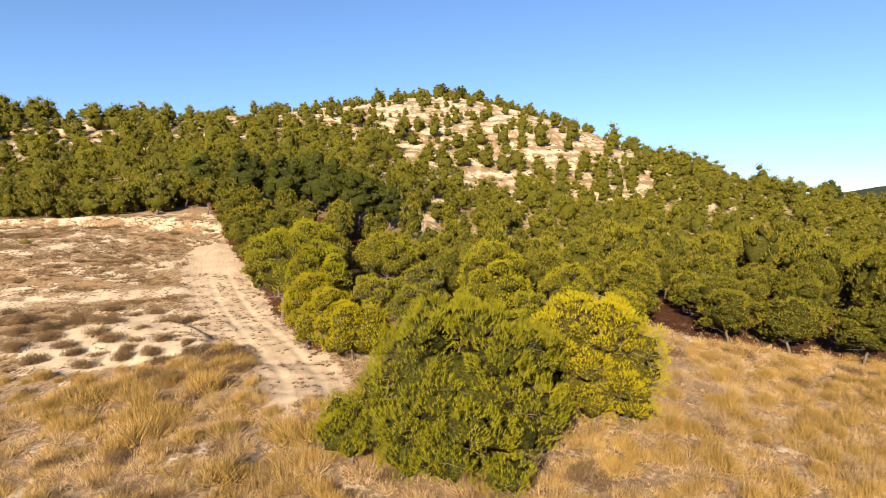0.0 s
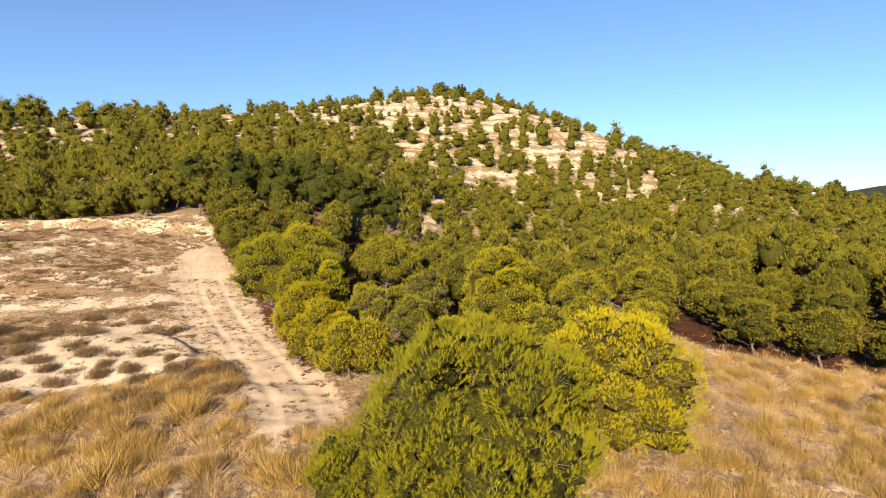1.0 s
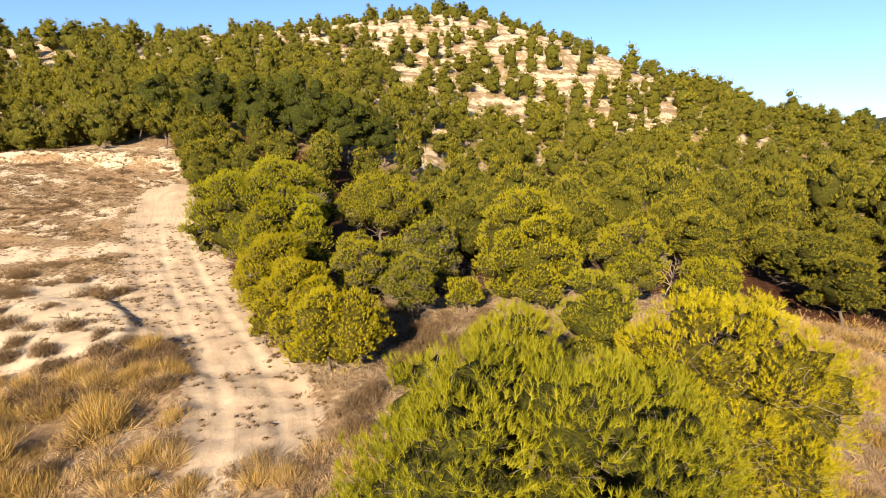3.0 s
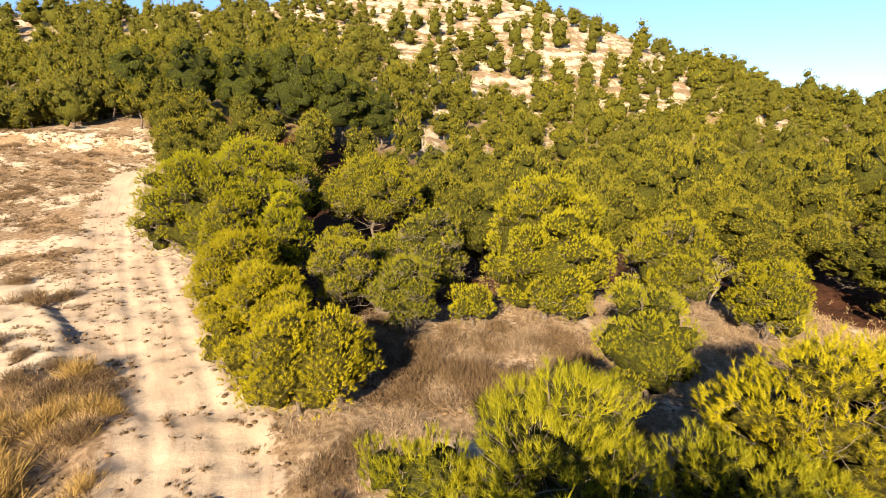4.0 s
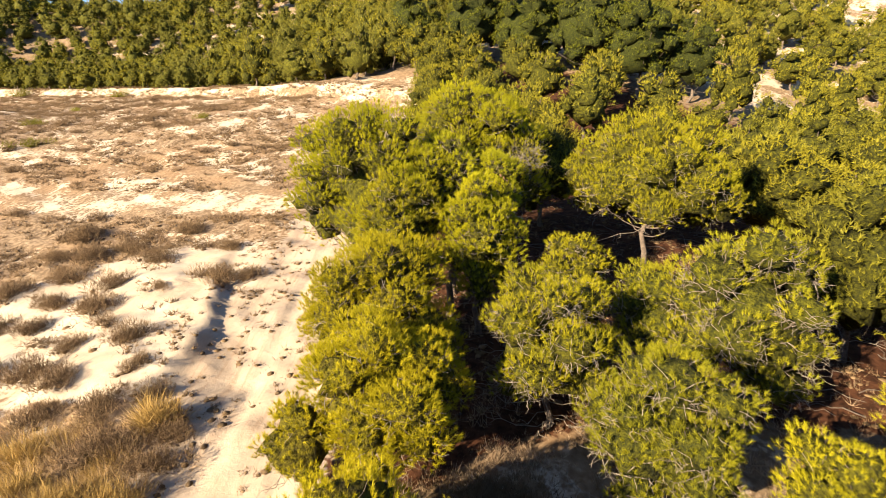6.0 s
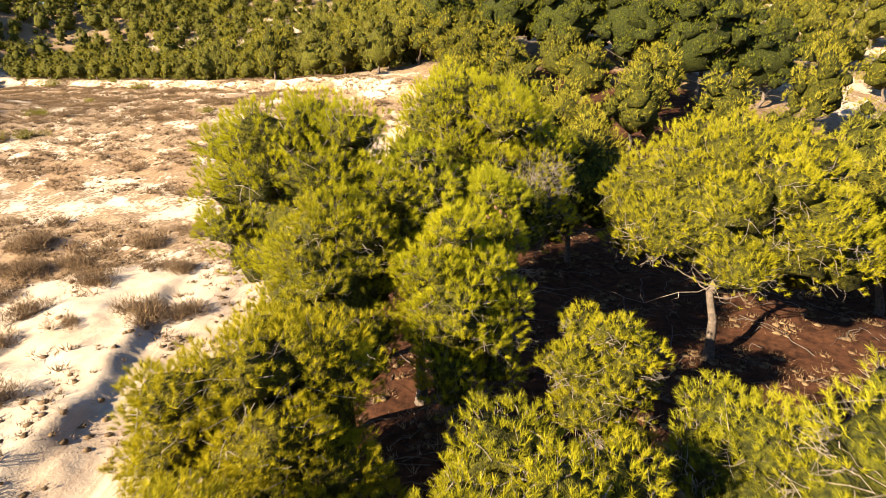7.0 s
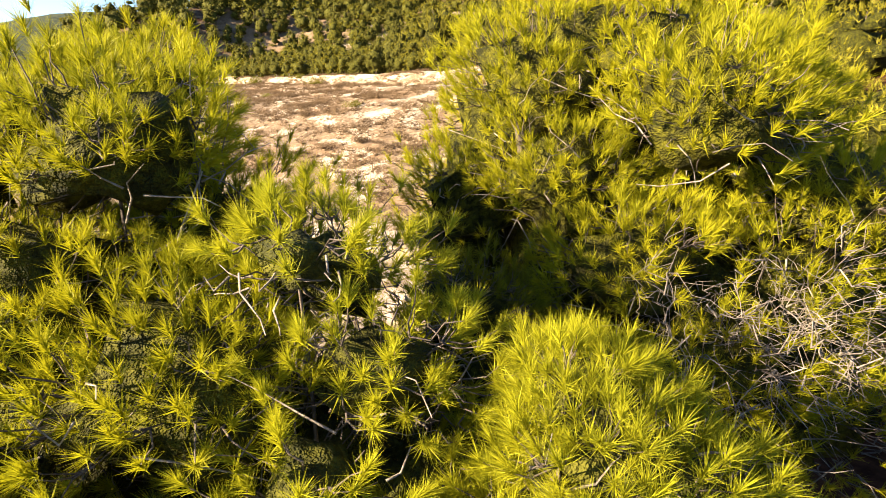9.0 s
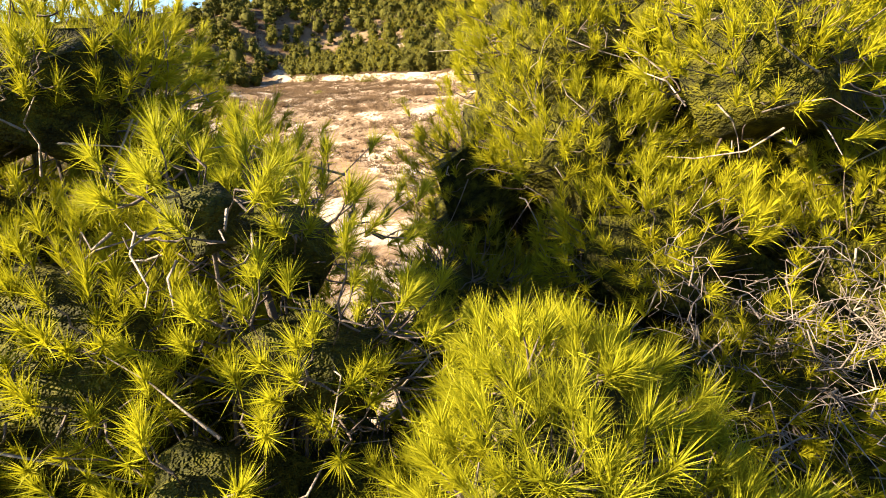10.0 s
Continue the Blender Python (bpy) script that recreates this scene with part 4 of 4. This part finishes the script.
def meadow(x, y):
    d, way = along(TRACK, x, y)
    half = 1.7 + 1.1 * smooth(7, 21, way)
    off = smooth(half - 0.2, half + 0.8, np.abs(d)) + (way < 2)
    left = (y < 24.4 + 0.52 * np.clip(x + 20, 0, 9) + 0.8 * ripple(x, y, 6, 31)) | (x > -9)
    return np.clip(off, 0, 1) * left * (1 - 0.86 * wood(x, y)) * (0.16 + 0.84 * smooth(-0.35, 0.35, ripple(x, y, 2.8, 33)))


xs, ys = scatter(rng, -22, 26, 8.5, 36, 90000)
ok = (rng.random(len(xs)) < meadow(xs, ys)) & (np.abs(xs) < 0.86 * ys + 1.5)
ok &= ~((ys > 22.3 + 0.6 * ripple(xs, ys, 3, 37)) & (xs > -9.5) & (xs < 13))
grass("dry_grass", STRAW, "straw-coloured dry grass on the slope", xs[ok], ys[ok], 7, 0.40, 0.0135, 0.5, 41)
xs, ys = scatter(rng, -9.5, 14, 21.5, 36.5, 30000)
ok = rng.random(len(xs)) < meadow(xs, ys)
grass("bleached_grass", PALE_GRASS, "short bleached grass and twigs in the clearing", xs[ok], ys[ok], 11, 0.40, 0.0088, 0.62, 43)


def shrub_mesh(seed, r, h, n, blade, mat, width):
    """A soft rounded bush of fine stems that rise and spread from its foot."""
    g = np.random.default_rng(seed)
    lobe = np.concatenate([[[0, 0, 0]], g.normal(size=(6, 3)) * np.array([0.42, 0.42, 0]) * r])
    pick = g.integers(0, len(lobe), n)
    d = unit(g.normal(size=(n, 3)) * np.array([1, 1, 0.8]) + np.array([0, 0, 0.55]))
    d[:, 2] = np.abs(d[:, 2])
    deep = g.random((n, 1)) ** 0.45
    at = lobe[pick] + d * np.array([r * 0.6, r * 0.6, h * 0.75]) * deep
    axis = unit(d * 0.7 + np.array([0, 0, 0.7]) + g.normal(size=d.shape) * 0.25)
    v, f = blades(g, at, axis, 2, blade, width, 0.4)
    lump = cores(g, lobe + np.array([0, 0, h * 0.12]), g.uniform(0.10, 0.18, len(lobe)) * r, 1)
    return mesh_of("shrub", np.concatenate([v, lump[0]]), np.concatenate([f, lump[1] + len(v)]), mat)


SHRUBS = [shrub_mesh(200 + s, 0.5, 0.47, 1500, 0.13, SCRUB, 0.008) for s in range(4)]
LOW_SHRUBS = [shrub_mesh(210 + s, 0.5, 0.44, 460, 0.14, SCRUB, 0.012) for s in range(4)]
GREEN_SHRUBS = [shrub_mesh(230 + s, 0.5, 0.55, 700, 0.13, NEEDLE_WOOD_GREEN, 0.012) for s in range(2)]
TUSSOCKS = [shrub_mesh(220 + s, 0.42, 0.4, 360, 0.34, ESPARTO, 0.011) for s in range(4)]


def put_shrub(meshes, name, label, category, group, x, y, s, tall=1.0):
    ob = new(name, meshes[int(rng.integers(0, len(meshes)))])
    ob.matrix_basis = pose(x, y, float(land(x, y)) - 0.03, 0, 0, rng.uniform(0, 360)) @ Matrix.Diagonal((s, s, s * tall, 1))
    return tagged(ob, label, category, group)


# shrubs that stand out beside the track
for x, y, s in ((-27.3, 35.4, 1.9), (-24.2, 35.5, 1.5), (-21.4, 34.8, 1.6), (-19.3, 31.3, 1.8), (-15.6, 30.4, 1.5), (-17.2, 34.5, 1.8), (-16.5, 35.1, 1.4), (-13.9, 29.7, 0.9), (-23.9, 32.7, 1.9), (-20.8, 32.7, 1.7),
                (-25.0, 34.4, 1.7), (-23.0, 37.4, 1.5), (-19.6, 36.9, 1.3), (-16.6, 28.4, 1.5), (-15.2, 28.5, 1.4), (-17.4, 29.6, 1.3), (-11.4, 28.5, 1.8), (-10.8, 28.3, 1.3), (-11.7, 27.5, 1.8), (-10.2, 26.7, 1.6),
                (-10.8, 26.1, 1.7), (-10.2, 27.7, 1.4), (-9.5, 26.8, 1.2), (-11.9, 26.2, 1.7), (-14.5, 27.6, 1.5), (-13.2, 28.2, 1.6), (-12.6, 29.1, 1.2), (-13.2, 26.8, 1.7), (-14.2, 26.0, 1.6), (-12.7, 25.2, 1.8),
                (-11.2, 24.8, 1.6), (-9.4, 25.4, 1.5), (-8.3, 23.6, 1.2), (-13.6, 23.4, 1.9), (-18.8, 28.2, 1.5), (-20.2, 29.9, 1.4), (-22.4, 29.4, 1.8), (-24.8, 31.0, 1.7), (-26.2, 33.4, 1.6), (-21.9, 31.3, 1.5), (-18.2, 32.9, 0.9)):
    if y > 29 or x < -15:
        put_shrub(SHRUBS, "dry_shrub", "rounded dry brown shrub on pale soil", "shrub", "dry shrubs", x, y, 0.86 * s, 1.0)
    elif rng.random() < 0.45:
        put_shrub(SHRUBS, "dry_shrub", "dry brown shrub among straw-coloured grass", "shrub", "dry shrubs", x, y, 0.8 * s)
    else:
        put_shrub(TUSSOCKS, "grass_tussock", "yellow-brown tussock of coarse grass", "grass tussock", "grass tussocks", x, y, 0.75 * s)
xs, ys = scatter(rng, -62, -12, 28, 58, 900)
d, way = along(TRACK, xs, ys)
d2, _ = along(LANE, xs, ys)
ok = (np.abs(d) > 2.8) & (np.abs(d2) > 1.6) & (wood(xs, ys) < 0.1) & (ripple(xs, ys * 2.2, 13, 51) > -0.15) & (d > 0)
for x, y in zip(xs[ok][:70], ys[ok][:70]):
    put_shrub(LOW_SHRUBS, "dry_shrub", "low dry brown shrub on pale soil", "shrub", "dry shrubs", x, y, rng.uniform(0.7, 1.6), rng.uniform(0.5, 0.8))
xs, ys = scatter(rng, -22, 24, 9, 31, 400)
d, way = along(TRACK, xs, ys)
ok = ((np.abs(d) > 2.6) | (way < 1)) & (wood(xs, ys) < 0.3) & (ys < 27 + 0.3 * np.clip(xs + 14, 0, 10))
for x, y in zip(xs[ok], ys[ok]):
    if (x > 5 and y < 26) or (rng.random() < 0.7 and not (-6 < x < 12 and y > 22.5)):
        put_shrub(TUSSOCKS, "grass_tussock", "yellow-brown tussock of coarse grass", "grass tussock", "grass tussocks", x, y, rng.uniform(1.0, 2.1) if x < -4 and y < 24 else rng.uniform(0.6, 1.35))
    else:
        put_shrub(SHRUBS, "dry_shrub", "dry brown shrub among straw-coloured grass", "shrub", "dry shrubs", x, y, rng.uniform(0.7, 1.3))


# bleached twiggy scrub in the clearing between the pines
BLEACHED = [shrub_mesh(240 + s, 0.5, 0.42, 800, 0.16, PALE_GRASS, 0.008) for s in range(3)]
xs, ys = scatter(rng, -3.5, 13, 23.5, 34, 120)
for x, y in zip(xs, ys):
    if free(x, y, 0.3, 0.75) and ripple(x, y, 4, 38) > -0.4 and y < 33.5 + 0.1 * x:
        put_shrub(BLEACHED, "dry_shrub", "bleached twiggy shrub in the dry clearing", "shrub", "bleached shrubs", x, y, rng.uniform(0.6, 1.5), rng.uniform(0.6, 1.0))
xs, ys = scatter(rng, -4, 4, 26.5, 31.5, 60)
for x, y in zip(xs, ys):
    if free(x, y, 0.3, 0.55):
        put_shrub(LOW_SHRUBS, "dry_shrub", "brown scrub in the shade of the pines", "shrub", "dry shrubs", x, y, rng.uniform(0.7, 1.4), rng.uniform(0.6, 1.0))
for x, y, s in ((-62.0, 57.4, 2.2), (-84.0, 57.0, 3.0), (-46.0, 41.4, 1.9), (-52.5, 44.6, 1.6), (-38.5, 50.0, 1.3), (-70.0, 58.0, 1.5), (-58.0, 50.5, 1.2)):
    put_shrub(GREEN_SHRUBS, "green_shrub", "round green shrub on the pale field", "shrub", "green shrubs", x, y, s, 0.8)

# ---- low growth, too much to count ----
def low_growth(name, mat, label, xs, ys, size, n, width, lump=0.5):
    """Low soft cushions of short stems."""
    r = np.random.default_rng(len(xs))
    wide = size * r.uniform(0.35, 1.0, len(xs))
    at = np.stack([xs, ys, land(xs, ys)], 1)
    out = unit(r.normal(size=(len(at) * n, 3)) * np.array([1, 1, 0.5]) + np.array([0, 0, 0.4]))
    out[:, 2] = np.abs(out[:, 2])
    spot = np.repeat(at, n, 0) + out * (np.repeat(wide, n) * r.random(len(out)) ** 0.5)[:, None] * np.array([1.0, 1.0, 0.42])
    v, f = blades(r, spot, unit(out * 0.6 + np.array([0, 0, 0.7])), 2, size * 0.32, width, 0.5)
    if lump:
        cv, cf = cores(r, at, wide * lump, 1)
        cv = cv.reshape(len(at), -1, 3)
        cv[:, :, 2] = at[:, None, 2] + (cv[:, :, 2] - at[:, None, 2]) * 0.5
        v, f = np.concatenate([v, cv.reshape(-1, 3)]), np.concatenate([f, cf + len(v)])
    return tagged(new(name, mesh_of(name, v, f, mat)), label, "scrub", kind="stuff")


xs, ys = scatter(rng, -96, -11, 28, 59, 18000)
d, way = along(TRACK, xs, ys)
d2, _ = along(LANE, xs, ys)
ok = (np.abs(d) > 2.6) & (np.abs(d2) > 1.5) & (wood(xs, ys) < 0.1) & (d > 0) & (rng.random(len(xs)) < (1 - 0.9 * mound_zone(xs, ys)) * (0.18 + 0.82 * smooth(-0.4, 0.3, ripple(xs, ys * 2.5, 14, 51))))
low_growth("low_scrub", SCRUB, "low brown scrub scattered over the pale field", xs[ok], ys[ok], 0.5, 20, 0.022, 0.3)
xs, ys = scatter(rng, -120, 110, 62, 180, 4200)
ok = (ys < 176) & (wood(xs, ys) * (ys < 80) < 0.5)
low_growth("hill_scrub", NEEDLE_HILL, "small green bushes dotted over the stony hill", xs[ok], ys[ok], 0.9, 3, 0.14)

# shaggy clumps of coarse grass, too many to count
def grass_clumps(name, mat, label, xs, ys, n, size, tall, width, seed):
    r = np.random.default_rng(seed)
    wide = size * r.uniform(0.55, 1.3, len(xs)) * (1 + 0.3 * ripple(xs, ys, 5, 36))
    foot = np.stack([xs, ys, land(xs, ys) - 0.03], 1)
    a, q = r.uniform(0, 6.283, (len(xs), n)), r.random((len(xs), n)) ** 0.6
    side = np.stack([np.cos(a), np.sin(a), np.zeros_like(a)], -1)
    start = foot[:, None] + side * (q * wide[:, None] * 0.6)[..., None]
    rise = (tall * wide / size)[:, None] * (1.05 - 0.5 * q) * r.uniform(0.6, 1.15, q.shape)
    tip = start + side * (q * wide[:, None] * 0.55)[..., None] + r.normal(size=start.shape) * 0.07 + np.array([0, 0, 1.0]) * rise[..., None]
    start, tip = start.reshape(-1, 3), tip.reshape(-1, 3)
    edge = unit(np.cross(tip - start, r.normal(size=start.shape))) * (width / 2)
    v = np.stack([start - edge, start + edge, tip], 1).reshape(-1, 3)
    return tagged(new(name, mesh_of(name, v, np.arange(len(v)).reshape(-1, 3), mat)), label, "grass", kind="stuff")


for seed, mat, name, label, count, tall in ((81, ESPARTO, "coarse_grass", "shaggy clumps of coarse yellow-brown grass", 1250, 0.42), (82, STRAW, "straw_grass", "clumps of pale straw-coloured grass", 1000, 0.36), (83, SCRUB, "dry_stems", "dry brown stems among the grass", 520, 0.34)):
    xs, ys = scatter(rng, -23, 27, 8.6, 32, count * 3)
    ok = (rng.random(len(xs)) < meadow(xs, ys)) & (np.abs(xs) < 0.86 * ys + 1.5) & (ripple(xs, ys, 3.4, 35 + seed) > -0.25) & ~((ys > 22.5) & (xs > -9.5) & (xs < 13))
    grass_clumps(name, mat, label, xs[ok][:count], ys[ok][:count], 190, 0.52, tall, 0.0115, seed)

xs, ys = scatter(np.random.default_rng(84), -34, 34, -16, 9.5, 2600)
ok = ripple(xs, ys, 3.4, 39) > -0.3
grass_clumps("back_slope_grass", ESPARTO, "clumps of coarse grass further down the slope", xs[ok], ys[ok], 70, 0.55, 0.4, 0.02, 85)
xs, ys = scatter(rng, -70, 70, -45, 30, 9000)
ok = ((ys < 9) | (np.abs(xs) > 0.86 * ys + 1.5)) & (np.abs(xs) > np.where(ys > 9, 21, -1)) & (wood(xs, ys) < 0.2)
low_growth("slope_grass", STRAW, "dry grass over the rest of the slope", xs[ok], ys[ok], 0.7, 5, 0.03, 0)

# sparse dry weeds on the track
xs, ys = scatter(rng, -22, -4, 21, 47, 7600)
d, way = along(TRACK, xs, ys)
ok = (d > -2.6) & (d < 4.2) & (np.abs(np.abs(d) - 0.75) > 0.22) & (rng.random(len(xs)) < 0.12 + 0.4 * (ripple(xs, ys, 3.0, 77) > 0.1))
low_growth("track_weeds", SCRUB, "small dry weeds on the white track", xs[ok], ys[ok], 0.26, 13, 0.013, 0.4)

# brown twigs and weeds in the litter under the pines
xs, ys = scatter(rng, -10, 8, 31, 46, 1900)
ok = (wood(xs, ys) > 0.3) & (ripple(xs, ys, 3.2, 79) > -0.2)
low_growth("litter_weeds", SCRUB, "brown twigs and dry weeds on needle litter", xs[ok], ys[ok], 0.3, 12, 0.012, 0.35)

# dead branches lying on the needle litter
g = np.random.default_rng(19)
xs, ys = scatter(g, -10, 14, 31, 46, 800)
ok = wood(xs, ys) > 0.5
xs, ys = xs[ok], ys[ok]
a, ln = g.uniform(0, 6.283, len(xs)), g.uniform(0.25, 1.3, len(xs))
xe, ye = xs + np.cos(a) * ln, ys + np.sin(a) * ln
p0, p1 = np.stack([xs, ys, land(xs, ys) + 0.015], 1), np.stack([xe, ye, land(xe, ye) + g.uniform(0.0, 0.12, len(xs))], 1)
bv, bf = tubes(curve_paths(g, p0, p1, 6, g.uniform(0.0, 0.08, len(xs)), 0.03), g.uniform(0.006, 0.018, (len(xs), 1)) * np.linspace(1.1, 0.4, 6), 4)
tagged(new("fallen_branches", mesh_of("fallen_branches", bv, bf, BARK, True)), "thin dead branches lying on brown needle litter", "branches", kind="stuff")

# a heap of dark grey brushwood in the clearing at the foot of the hill
heap_mat = bark_material("weathered_brushwood", (0.035, 0.032, 0.034), (0.09, 0.08, 0.08))
g = np.random.default_rng(9)
a = g.uniform(0, 6.283, 260)
p0 = np.stack([np.cos(a) * 1.5 * np.sqrt(g.random(260)), np.sin(a) * 1.0 * np.sqrt(g.random(260)), g.uniform(0, 0.5, 260)], 1)
p1 = p0 * np.array([0.5, 0.5, 1]) + g.normal(size=(260, 3)) * np.array([0.5, 0.4, 0.15]) + np.array([0, 0, 0.8])
hv, hf = tubes(curve_paths(g, p0, p1, 4, np.full(260, 0.15), 0.06), np.full((260, 4), 0.045), 4)
cv, cf = cores(g, np.array([[-0.5, 0, 0.4], [0.5, 0.1, 0.45], [0, 0, 0.55]]), np.array([0.75, 0.8, 0.7]), 2)
heap = new("brushwood_heap", mesh_of("brushwood_heap", np.concatenate([hv, cv]), np.concatenate([hf[:, :3], hf[:, [0, 2, 3]], cf + len(hv)]), heap_mat))
heap.location = (-5.2, 75.5, float(land(-5.2, 75.5)))
tagged(heap, "low heap of dark grey brushwood on pale ground", "brushwood")
